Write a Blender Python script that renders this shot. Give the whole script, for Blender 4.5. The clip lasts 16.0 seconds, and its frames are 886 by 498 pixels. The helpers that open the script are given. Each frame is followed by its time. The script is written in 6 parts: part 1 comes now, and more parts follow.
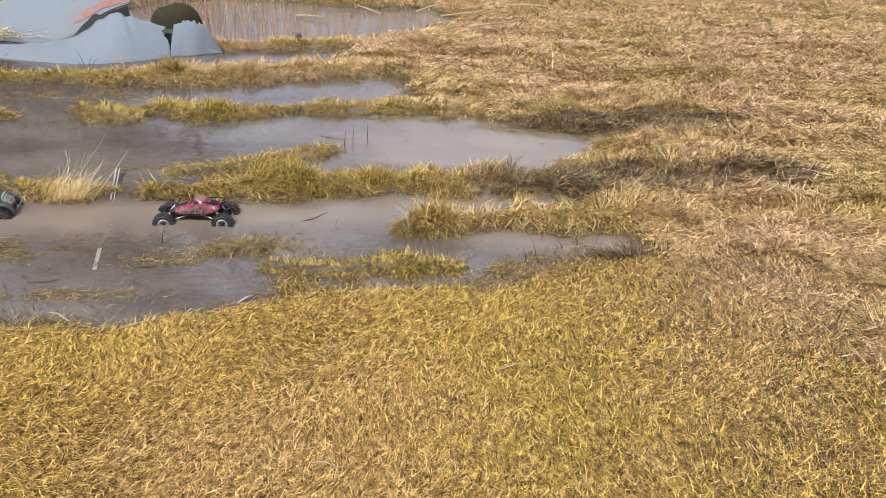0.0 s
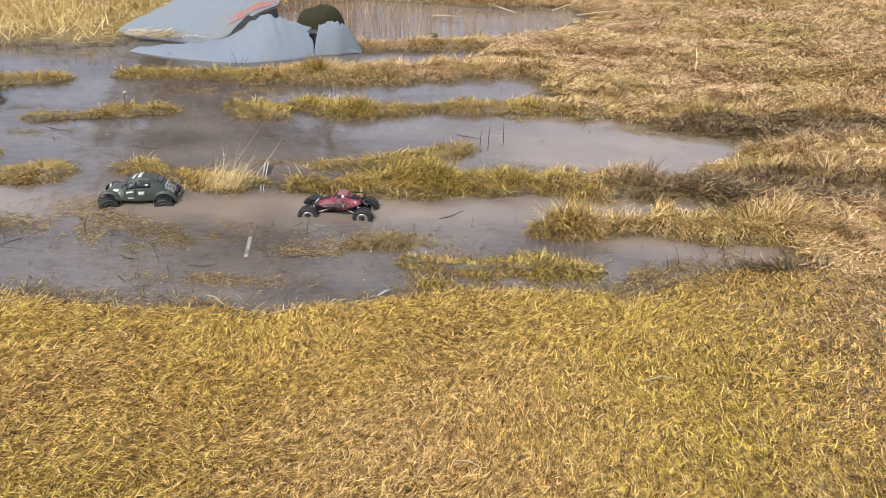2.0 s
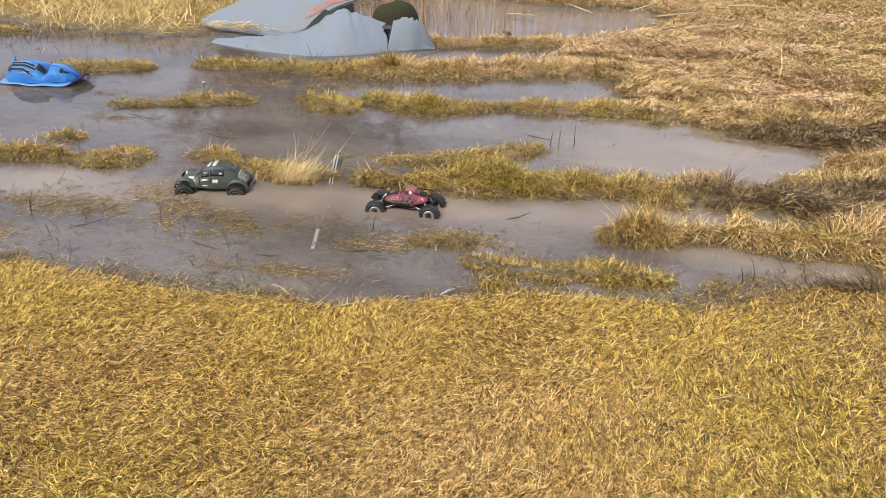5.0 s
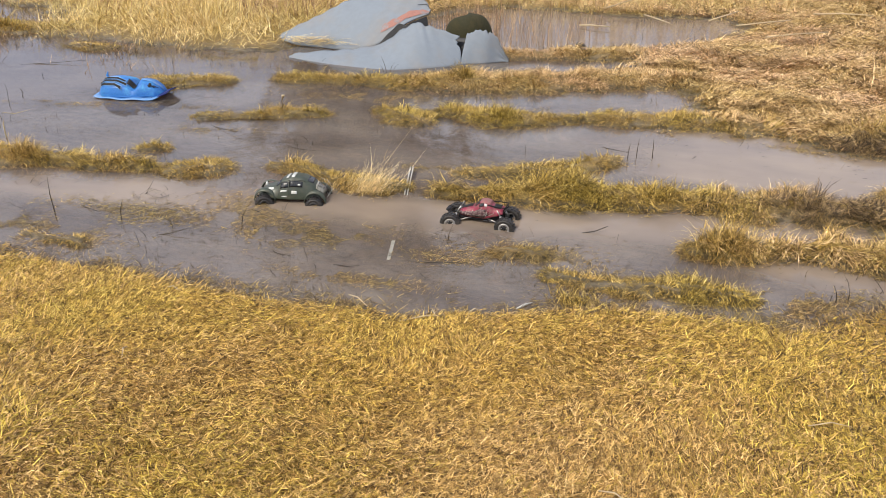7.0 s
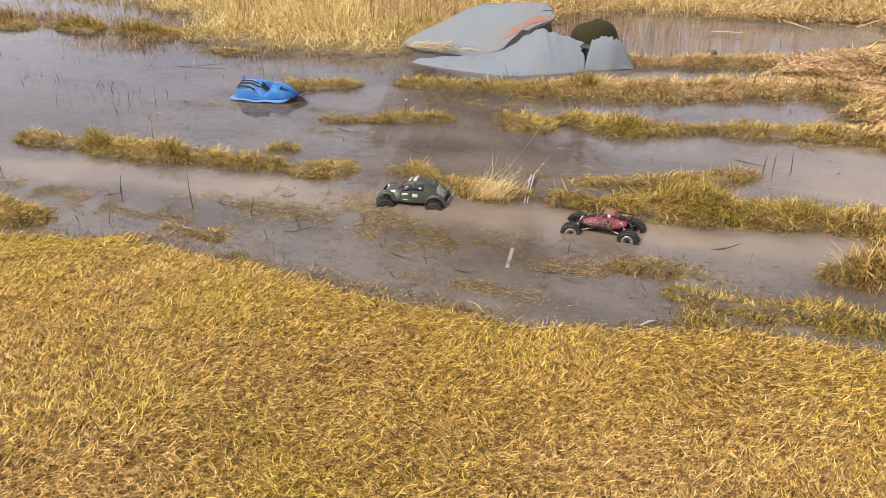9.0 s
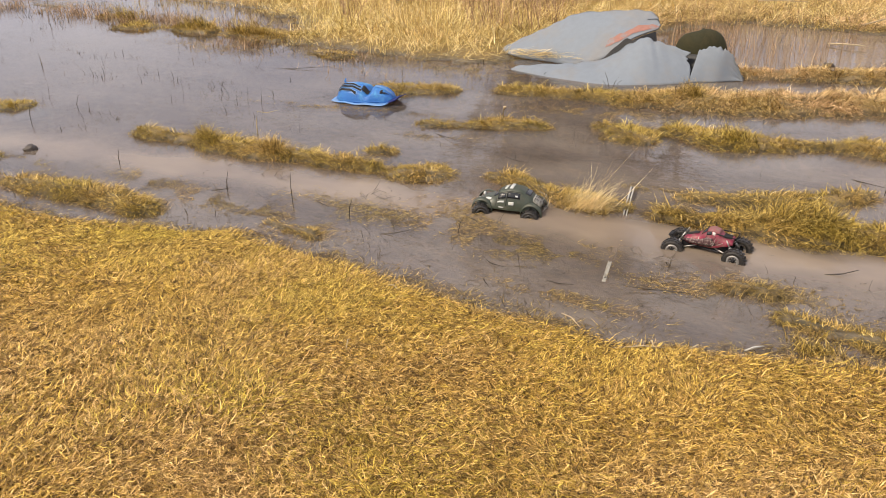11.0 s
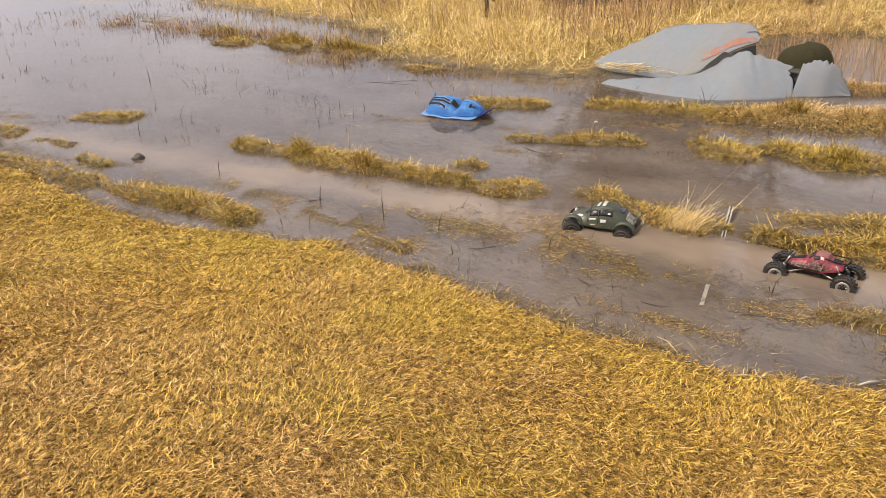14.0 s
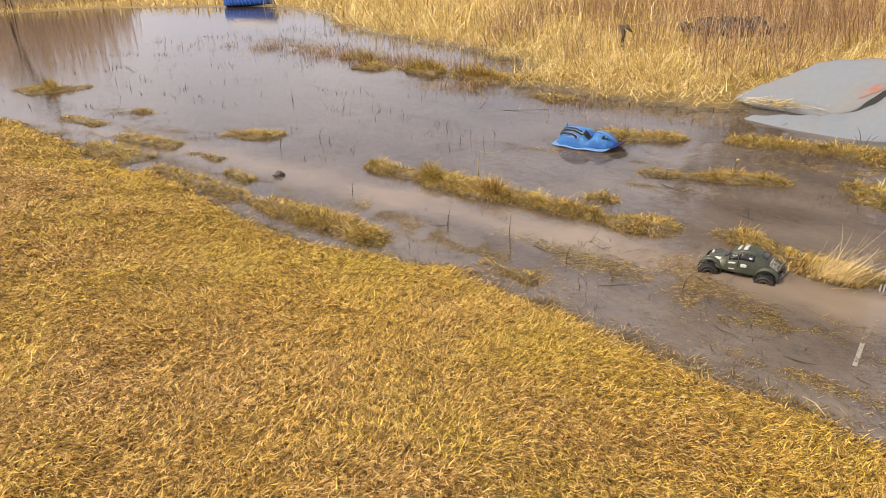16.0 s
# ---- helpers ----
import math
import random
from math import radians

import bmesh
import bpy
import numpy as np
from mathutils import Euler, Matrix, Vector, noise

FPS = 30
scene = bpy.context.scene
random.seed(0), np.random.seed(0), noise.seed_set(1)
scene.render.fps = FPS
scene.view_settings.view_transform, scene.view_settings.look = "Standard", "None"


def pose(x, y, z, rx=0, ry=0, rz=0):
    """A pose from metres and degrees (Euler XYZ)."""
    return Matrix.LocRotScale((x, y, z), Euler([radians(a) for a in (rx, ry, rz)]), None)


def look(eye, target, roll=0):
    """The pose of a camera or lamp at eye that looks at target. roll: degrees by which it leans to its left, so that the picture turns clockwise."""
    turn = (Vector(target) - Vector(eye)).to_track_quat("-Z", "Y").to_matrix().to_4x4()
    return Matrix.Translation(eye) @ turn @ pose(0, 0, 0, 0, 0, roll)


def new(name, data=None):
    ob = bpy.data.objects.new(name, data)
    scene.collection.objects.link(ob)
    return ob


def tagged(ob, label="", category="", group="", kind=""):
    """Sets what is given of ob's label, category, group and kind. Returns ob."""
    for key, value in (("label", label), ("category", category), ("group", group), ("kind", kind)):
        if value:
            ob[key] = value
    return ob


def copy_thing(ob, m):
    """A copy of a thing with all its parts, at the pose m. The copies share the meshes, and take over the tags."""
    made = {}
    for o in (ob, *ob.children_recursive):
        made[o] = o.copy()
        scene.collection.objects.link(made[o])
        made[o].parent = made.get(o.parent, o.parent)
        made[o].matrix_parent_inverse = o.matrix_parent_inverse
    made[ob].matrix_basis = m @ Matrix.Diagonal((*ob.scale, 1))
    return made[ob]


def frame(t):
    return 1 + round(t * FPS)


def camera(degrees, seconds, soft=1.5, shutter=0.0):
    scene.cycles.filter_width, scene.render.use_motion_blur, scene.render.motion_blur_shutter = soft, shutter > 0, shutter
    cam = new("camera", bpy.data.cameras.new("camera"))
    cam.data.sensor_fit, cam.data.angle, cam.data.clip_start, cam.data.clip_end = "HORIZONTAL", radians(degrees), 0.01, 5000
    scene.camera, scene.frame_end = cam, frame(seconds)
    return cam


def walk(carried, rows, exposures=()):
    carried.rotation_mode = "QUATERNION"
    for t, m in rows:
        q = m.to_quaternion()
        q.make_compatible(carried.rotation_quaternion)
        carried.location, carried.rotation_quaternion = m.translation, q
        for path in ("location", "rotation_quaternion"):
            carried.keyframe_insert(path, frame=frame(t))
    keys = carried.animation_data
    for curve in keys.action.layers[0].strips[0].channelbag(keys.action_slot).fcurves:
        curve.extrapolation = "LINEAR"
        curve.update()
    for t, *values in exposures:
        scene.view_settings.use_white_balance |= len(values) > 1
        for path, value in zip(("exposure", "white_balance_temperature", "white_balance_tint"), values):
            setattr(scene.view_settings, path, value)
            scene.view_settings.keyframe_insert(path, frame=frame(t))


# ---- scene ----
# ------------------------------------------------------------------ camera
cam = camera(63.44, 16.0, soft=0.5)
# seconds, eye, yaw to the left, pitch, roll
PATH = [
    (0.0, 0.0, 0.0, 1.601, 0.0, -27.04, 3.51), (0.5, -0.013, 0.001, 1.595, 1.98, -27.12, 2.83),
    (1.0, -0.038, 0.001, 1.597, 4.5, -27.18, 2.14), (1.5, -0.069, 0.006, 1.593, 7.26, -27.31, 1.63),
    (2.0, -0.093, 0.011, 1.588, 10.47, -27.42, 1.36), (2.5, -0.1, 0.018, 1.584, 12.05, -27.49, 1.52),
    (3.0, -0.102, 0.03, 1.583, 13.4, -27.66, 1.54), (3.5, -0.105, 0.038, 1.584, 14.35, -27.75, 1.68),
    (4.0, -0.109, 0.037, 1.586, 15.02, -27.78, 1.69), (6.5, -0.15, 0.037, 1.573, 19.48, -27.2, 0.55),
    (7.0, -0.169, 0.04, 1.574, 21.88, -26.82, -0.23), (7.5, -0.185, 0.042, 1.569, 24.88, -26.62, -1.17),
    (8.0, -0.206, 0.044, 1.564, 28.08, -26.53, -1.98), (8.5, -0.222, 0.047, 1.563, 29.33, -26.45, -1.66),
    (9.0, -0.234, 0.048, 1.564, 31.46, -26.19, -1.77), (9.5, -0.244, 0.048, 1.56, 33.37, -25.9, -1.78),
    (10.0, -0.262, 0.047, 1.56, 35.52, -25.76, -2.01), (12.5, -0.297, 0.035, 1.565, 41.42, -25.32, -1.66),
    (13.0, -0.299, 0.036, 1.565, 41.95, -25.36, -1.78), (13.5, -0.323, 0.028, 1.569, 43.42, -25.05, -2.53),
    (14.0, -0.344, 0.021, 1.574, 45.8, -24.24, -3.35), (14.5, -0.365, 0.014, 1.578, 49.77, -23.44, -4.02),
    (15.0, -0.382, 0.011, 1.583, 51.97, -22.77, -3.89), (15.5, -0.389, 0.007, 1.582, 53.87, -22.12, -3.66),
    (16.0, -0.404, 0.005, 1.589, 55.75, -21.68, -3.45),
]
EXPOSURE = [(0.0, 0.88, 6350, 9), (7.0, 0.88, 6850, 10), (10.0, 0.87, 7450, 12), (16.0, 0.86, 8100, 13.5)]
walk(cam, [(t, pose(x, y, z, 90 + pitch, 0, yaw) @ pose(0, 0, 0, 0, 0, roll)) for t, x, y, z, yaw, pitch, roll in PATH], EXPOSURE)

# ------------------------------------------------------------------ light: a bright hazy overcast sky
world = bpy.data.worlds.new("sky")
scene.world = world
world.use_nodes = True
wn, wl = world.node_tree.nodes, world.node_tree.links
SUN_UP, SUN_TURN = 48.0, 205.0
sky = wn.new("ShaderNodeTexSky")
sky.sky_type, sky.sun_disc = "NISHITA", False
sky.sun_elevation, sky.sun_rotation = radians(SUN_UP), radians(SUN_TURN)
sky.air_density, sky.dust_density, sky.ozone_density = 1.0, 4.0, 1.0
clouds = wn.new("ShaderNodeTexNoise")
clouds.inputs["Scale"].default_value, clouds.inputs["Detail"].default_value = 2.2, 5.0
cloud_ramp = wn.new("ShaderNodeValToRGB")
cloud_ramp.color_ramp.elements[0].position, cloud_ramp.color_ramp.elements[0].color = 0.35, (4.9, 5.6, 7.8, 1)
cloud_ramp.color_ramp.elements[1].position, cloud_ramp.color_ramp.elements[1].color = 0.68, (8.0, 8.5, 10.3, 1)
cover = wn.new("ShaderNodeMix")
cover.data_type = "RGBA"
cover.inputs["Factor"].default_value = 0.92
wl.new(clouds.outputs["Fac"], cloud_ramp.inputs["Fac"])
wl.new(sky.outputs["Color"], cover.inputs[6])
# thin bright cloud, a little dimmer towards the horizon
way = wn.new("ShaderNodeTexCoord")
height = wn.new("ShaderNodeSeparateXYZ")
fade = wn.new("ShaderNodeMapRange")
fade.inputs[1].default_value, fade.inputs[2].default_value, fade.inputs[3].default_value, fade.inputs[4].default_value = 0.04, 0.34, 0.84, 1.07
dim = wn.new("ShaderNodeVectorMath")
dim.operation = "SCALE"
wl.new(way.outputs["Generated"], height.inputs[0])
wl.new(height.outputs["Z"], fade.inputs[0])
wl.new(cloud_ramp.outputs["Color"], dim.inputs[0])
wl.new(fade.outputs[0], dim.inputs["Scale"])
wl.new(dim.outputs[0], cover.inputs[7])
wl.new(cover.outputs[2], wn["Background"].inputs["Color"])
wn["Background"].inputs["Strength"].default_value = 0.085
sun = new("sun", bpy.data.lights.new("sun", "SUN"))
sun.data.energy, sun.data.angle, sun.data.color = 2.5, radians(9), (1.0, 0.94, 0.84)
sun.matrix_world = look((0, 0, 20), (20 * math.sin(radians(SUN_TURN + 180)), 20 * math.cos(radians(SUN_TURN + 180)), 20 - 20 * math.tan(radians(SUN_UP))))

# ------------------------------------------------------------------ materials
def material(name):
    m = bpy.data.materials.new(name)
    m.use_nodes = True
    return m, m.node_tree.nodes, m.node_tree.links, m.node_tree.nodes["Principled BSDF"]


def ramp(nodes, stops):
    r = nodes.new("ShaderNodeValToRGB")
    e = r.color_ramp.elements
    while len(e) < len(stops):
        e.new(0.5)
    for el, (p, c) in zip(e, stops):
        el.position, el.color = p, (*c, 1)
    return r


def noise_node(nodes, links, scale, detail=3.0, rough=0.55, stretch=(1, 1, 1)):
    co = nodes.new("ShaderNodeNewGeometry")
    mp = nodes.new("ShaderNodeMapping")
    mp.inputs["Scale"].default_value = stretch
    n = nodes.new("ShaderNodeTexNoise")
    n.inputs["Scale"].default_value, n.inputs["Detail"].default_value, n.inputs["Roughness"].default_value = scale, detail, rough
    links.new(co.outputs["Position"], mp.inputs["Vector"])
    links.new(mp.outputs["Vector"], n.inputs["Vector"])
    return n


def mix_rgb(nodes, links, fac, a, b, mode="MIX"):
    m = nodes.new("ShaderNodeMix")
    m.data_type, m.blend_type = "RGBA", mode
    for sock, v in ((m.inputs[0], fac), (m.inputs[6], a), (m.inputs[7], b)):
        if isinstance(v, bpy.types.NodeSocket):
            links.new(v, sock)
        elif isinstance(v, tuple):
            sock.default_value = (*v, 1)
        else:
            sock.default_value = v
    return m.outputs[2]


def map_range(nodes, links, value, a, b, lo=0.0, hi=1.0):
    m = nodes.new("ShaderNodeMapRange")
    links.new(value, m.inputs[0])
    for i, v in enumerate((a, b, lo, hi)):
        m.inputs[1 + i].default_value = v
    return m.outputs[0]


def bump(nodes, links, height, strength, distance, bsdf):
    b = nodes.new("ShaderNodeBump")
    b.inputs["Strength"].default_value, b.inputs["Distance"].default_value = strength, distance
    links.new(height, b.inputs["Height"])
    links.new(b.outputs["Normal"], bsdf.inputs["Normal"])


def grass_material(name, stops, patch_a, patch_b, patch_scale, patch_mix=0.55, translucent=0.18):
    """Dry blades: each blade takes its own tone, and patches of the sward drift between two tints."""
    m, n, l, p = material(name)
    geo = n.new("ShaderNodeNewGeometry")
    tone = ramp(n, stops)
    l.new(geo.outputs["Random Per Island"], tone.inputs["Fac"])
    patch = noise_node(n, l, patch_scale, 4.0, 0.6)
    f = map_range(n, l, patch.outputs["Fac"], 0.4, 0.62)
    tint = mix_rgb(n, l, f, patch_a, patch_b)
    fine = noise_node(n, l, 48.0, 3.0, 0.75)
    col = mix_rgb(n, l, patch_mix, tone.outputs["Color"], tint, "MULTIPLY")
    fleck = ramp(n, [(0.40, (0.52, 0.49, 0.42)), (0.50, (1.0, 0.98, 0.92)), (0.60, (1.38, 1.37, 1.30))])
    l.new(fine.outputs["Fac"], fleck.inputs["Fac"])
    col = mix_rgb(n, l, 1.0, col, fleck.outputs["Color"], "MULTIPLY")
    l.new(col, p.inputs["Base Color"])
    p.inputs["Roughness"].default_value = 0.62
    p.inputs["Specular IOR Level"].default_value = 0.25
    tr = n.new("ShaderNodeBsdfTranslucent")
    l.new(col, tr.inputs["Color"])
    mx = n.new("ShaderNodeMixShader")
    mx.inputs[0].default_value = translucent
    l.new(p.outputs[0], mx.inputs[1])
    l.new(tr.outputs[0], mx.inputs[2])
    l.new(mx.outputs[0], n["Material Output"].inputs["Surface"])
    return m


STRAW = [(0.0, (0.07, 0.043, 0.015)), (0.3, (0.27, 0.18, 0.060)), (0.65, (0.50, 0.355, 0.13)), (1.0, (0.72, 0.57, 0.27))]
M_LAWN = grass_material("golden_lawn", STRAW, (1.05, 0.92, 0.34), (1.10, 0.96, 0.60), 0.85, 0.8)
M_LAWN_GREEN = grass_material("greening_lawn", STRAW, (0.96, 0.94, 0.26), (1.04, 0.95, 0.46), 1.3, 0.8)
M_LAWN_TAN = grass_material("bleached_lawn", STRAW, (1.04, 0.895, 0.66), (1.07, 0.935, 0.90), 0.9, 0.9)
TAN = [(0.0, (0.045, 0.028, 0.011)), (0.3, (0.24, 0.16, 0.065)), (0.6, (0.53, 0.39, 0.195)), (1.0, (0.86, 0.72, 0.46))]
M_MEADOW = grass_material("matted_meadow_grass", TAN, (0.96, 0.86, 0.55), (1.20, 1.02, 1.02), 0.9, 0.8)
GOLD = [(0.0, (0.045, 0.034, 0.012)), (0.3, (0.17, 0.120, 0.036)), (0.6, (0.39, 0.275, 0.088)), (0.85, (0.58, 0.43, 0.165)), (1.0, (0.80, 0.66, 0.36))]
M_TUFT = grass_material("bank_grass", GOLD, (0.95, 0.92, 0.46), (1.12, 1.0, 0.82), 1.9, 0.8)
M_DULL = grass_material("trampled_grass", [(0.0, (0.030, 0.022, 0.014)), (0.4, (0.105, 0.072, 0.041)), (0.75, (0.26, 0.185, 0.10)), (1.0, (0.52, 0.39, 0.21))], (0.98, 0.9, 0.7), (1.08, 0.98, 0.9), 2.0, 0.7)
M_BRUSH = grass_material("leafless_brush", [(0.0, (0.44, 0.33, 0.25)), (1.0, (0.66, 0.52, 0.40))], (0.95, 0.95, 0.9), (1.05, 1.0, 0.95), 0.1, 0.5)
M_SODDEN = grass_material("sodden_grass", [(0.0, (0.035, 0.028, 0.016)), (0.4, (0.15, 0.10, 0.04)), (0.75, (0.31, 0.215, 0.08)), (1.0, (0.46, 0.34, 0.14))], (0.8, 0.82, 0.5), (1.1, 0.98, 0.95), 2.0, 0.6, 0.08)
M_REED = grass_material("dry_reed", [(0.0, (0.22, 0.15, 0.065)), (0.3, (0.54, 0.40, 0.18)), (0.65, (0.76, 0.60, 0.30)), (1.0, (0.92, 0.81, 0.54))], (0.92, 0.9, 0.6), (1.1, 1.02, 0.92), 0.7, 0.6)
M_WEED = grass_material("brown_weed", [(0.0, (0.12, 0.07, 0.042)), (0.5, (0.32, 0.205, 0.125)), (1.0, (0.60, 0.43, 0.28))], (0.9, 0.88, 0.8), (1.1, 1.0, 0.95), 0.9, 0.5)
M_SPRIG = grass_material("dead_stem", [(0.0, (0.02, 0.016, 0.013)), (0.7, (0.055, 0.042, 0.03)), (1.0, (0.16, 0.12, 0.075))], (0.9, 0.9, 0.9), (1.0, 1.0, 1.0), 2.0, 0.4, 0.0)


def ground_material():
    """Thatch on dry land; wet black-brown mud at and below the waterline."""
    m, n, l, p = material("thatch_and_mud")
    geo = n.new("ShaderNodeNewGeometry")
    sep = n.new("ShaderNodeSeparateXYZ")
    l.new(geo.outputs["Position"], sep.inputs[0])
    rough_edge = noise_node(n, l, 9.0, 5.0)
    add = n.new("ShaderNodeMath")
    add.operation = "MULTIPLY_ADD"
    add.inputs[1].default_value = 0.05
    l.new(rough_edge.outputs["Fac"], add.inputs[0])
    l.new(sep.outputs["Z"], add.inputs[2])
    dry = map_range(n, l, add.outputs[0], 0.035, 0.085)
    big, fine, grain = noise_node(n, l, 1.3, 4.0), noise_node(n, l, 70.0, 5.0, 0.7, (1, 1.6, 1)), noise_node(n, l, 260.0, 3.0)
    a = ramp(n, [(0.38, (0.09, 0.058, 0.019)), (0.5, (0.245, 0.165, 0.058)), (0.62, (0.43, 0.305, 0.12))])
    l.new(fine.outputs["Fac"], a.inputs["Fac"])
    tint = mix_rgb(n, l, map_range(n, l, big.outputs["Fac"], 0.4, 0.6), (0.90, 0.86, 0.42), (1.05, 0.96, 0.74))
    thatch = mix_rgb(n, l, 1.0, a.outputs["Color"], tint, "MULTIPLY")
    mud = ramp(n, [(0.34, (0.025, 0.020, 0.012)), (0.5, (0.10, 0.080, 0.05)), (0.66, (0.21, 0.17, 0.11))])
    mottle = noise_node(n, l, 16.0, 6.0, 0.7, (0.7, 1.5, 1))
    l.new(mottle.outputs["Fac"], mud.inputs["Fac"])
    l.new(mix_rgb(n, l, dry, mud.outputs["Color"], thatch), p.inputs["Base Color"])
    l.new(map_range(n, l, dry, 0, 1, 0.35, 0.85), p.inputs["Roughness"])
    p.inputs["Specular IOR Level"].default_value = 0.3
    bump(n, l, fine.outputs["Fac"], 0.7, 0.02, p)
    return m


def water_material():
    """Shallow marsh water: silt hangs in the driven channel, elsewhere the dark bed shows through."""
    m, n, l, p = material("silty_water")
    n.remove(p)
    geo = n.new("ShaderNodeNewGeometry")
    sep = n.new("ShaderNodeSeparateXYZ")
    l.new(geo.outputs["Position"], sep.inputs[0])

    def math_node(op, a, b, c=0.0):
        q = n.new("ShaderNodeMath")
        q.operation = op
        for s, v in zip(q.inputs, (a, b, c)):
            if isinstance(v, bpy.types.NodeSocket):
                l.new(v, s)
            else:
                s.default_value = v
        return q.outputs[0]

    # distance from the churned channel, a gentle arc from east to west
    x, y = sep.outputs["X"], sep.outputs["Y"]
    arc = math_node("MULTIPLY_ADD", x, 0.19, 3.62)
    arc = math_node("MULTIPLY_ADD", math_node("MULTIPLY", x, x), -0.004, arc)
    wob = noise_node(n, l, 1.6, 4.0, 0.6)
    off = math_node("ABSOLUTE", math_node("SUBTRACT", y, arc), 0.0)
    east = map_range(n, l, x, -0.2, 0.6, 0.0, -0.45)
    off = math_node("ADD", off, east)
    off = math_node("MULTIPLY_ADD", wob.outputs["Fac"], 0.55, off)
    silt = map_range(n, l, off, 0.80, 0.36, 0.0, 0.76)
    # the pool behind the wreckage: brown reflected reeds put into the water's colour
    back = math_node("MULTIPLY", map_range(n, l, y, 6.7, 7.7, 0.0, 0.62), map_range(n, l, x, -4.2, -3.0, 0.0, 1.0))
    # merged with the real silt, so both tint and cloud the water
    silt = math_node("MAXIMUM", silt, back)
    milky = math_node("MULTIPLY", map_range(n, l, math_node("MULTIPLY_ADD", wob.outputs["Fac"], 0.5, x), -1.25, -0.05, 0.0, 0.80), map_range(n, l, y, 4.0, 4.35, 0.0, 1.0))
    silt = math_node("MAXIMUM", silt, milky)
    patch = noise_node(n, l, 1.1, 2.5, 0.5, (1, 1.5, 1))
    murk = math_node("MULTIPLY", map_range(n, l, patch.outputs["Fac"], 0.38, 0.62, 0.34, 0.58), map_range(n, l, x, -8.0, -2.5, 0.45, 1.0))
    # the open water north of the channel is clearer, over a dark bed
    murk = math_node("MULTIPLY", murk, map_range(n, l, math_node("SUBTRACT", y, arc), 0.15, 0.8, 1.0, 0.82))
    murk = math_node("MAXIMUM", math_node("MULTIPLY", silt, map_range(n, l, x, -11.0, -4.0, 0.35, 1.0)), murk)
    swirl = noise_node(n, l, 2.2, 4.0, 0.5, (0.6, 1.3, 1))
    body = ramp(n, [(0.35, (0.212, 0.182, 0.163)), (0.65, (0.278, 0.236, 0.197))])
    l.new(swirl.outputs["Fac"], body.inputs["Fac"])
    brown = mix_rgb(n, l, map_range(n, l, silt, 0, 1, 0.0, 1.0), (1.0, 1.0, 1.0), (1.0, 0.89, 0.75))
    mixed = mix_rgb(n, l, 1.0, body.outputs["Color"], brown, "MULTIPLY")
    dif = n.new("ShaderNodeBsdfDiffuse")
    l.new(mixed, dif.inputs["Color"])
    clear = n.new("ShaderNodeBsdfTransparent")
    clear.inputs["Color"].default_value = (0.70, 0.57, 0.51, 1)
    inner = n.new("ShaderNodeMixShader")
    l.new(murk, inner.inputs[0])
    l.new(clear.outputs[0], inner.inputs[1])
    l.new(dif.outputs[0], inner.inputs[2])
    rip = noise_node(n, l, 9.0, 2.0, 0.5, (0.9, 1.2, 1))
    rip2 = noise_node(n, l, 34.0, 2.0, 0.5, (0.9, 1.2, 1))
    hgt = math_node("MULTIPLY_ADD", rip2.outputs["Fac"], 0.12, rip.outputs["Fac"])
    bmp = n.new("ShaderNodeBump")
    bmp.inputs["Strength"].default_value, bmp.inputs["Distance"].default_value = 0.07, 0.02
    l.new(hgt, bmp.inputs["Height"])
    gl = n.new("ShaderNodeBsdfGlossy")
    gl.inputs["Roughness"].default_value = 0.025
    fr = n.new("ShaderNodeFresnel")
    fr.inputs["IOR"].default_value = 1.33
    l.new(bmp.outputs["Normal"], gl.inputs["Normal"])
    l.new(bmp.outputs["Normal"], fr.inputs["Normal"])
    top = n.new("ShaderNodeMixShader")
    l.new(fr.outputs[0], top.inputs[0])
    l.new(inner.outputs[0], top.inputs[1])
    l.new(gl.outputs[0], top.inputs[2])
    l.new(top.outputs[0], n["Material Output"].inputs["Surface"])
    return m


def paint(name, colour, rough=0.4, metal=0.0, dirt=(0.2, 0.15, 0.1), dirt_amount=0.3, scale=30.0, spec=0.5, grain=1.0):
    """Plain moulded or painted stuff with grime in blotches and fine scuffs."""
    m, n, l, p = material(name)
    blot, scuff = noise_node(n, l, scale, 5.0, 0.65), noise_node(n, l, scale * 9, 3.0)
    f = map_range(n, l, blot.outputs["Fac"], 0.48, 0.72, 0.0, dirt_amount)
    col = mix_rgb(n, l, f, colour, dirt)
    shade = ramp(n, [(0.3, (0.86, 0.86, 0.86)), (0.7, (1.08, 1.08, 1.08))])
    l.new(scuff.outputs["Fac"], shade.inputs["Fac"])
    l.new(mix_rgb(n, l, grain, col, shade.outputs["Color"], "MULTIPLY"), p.inputs["Base Color"])
    l.new(map_range(n, l, blot.outputs["Fac"], 0.4, 0.7, rough, min(1.0, rough + 0.25)), p.inputs["Roughness"])
    p.inputs["Metallic"].default_value, p.inputs["Specular IOR Level"].default_value = metal, spec
    bump(n, l, scuff.outputs["Fac"], 0.15, 0.002, p)
    return m


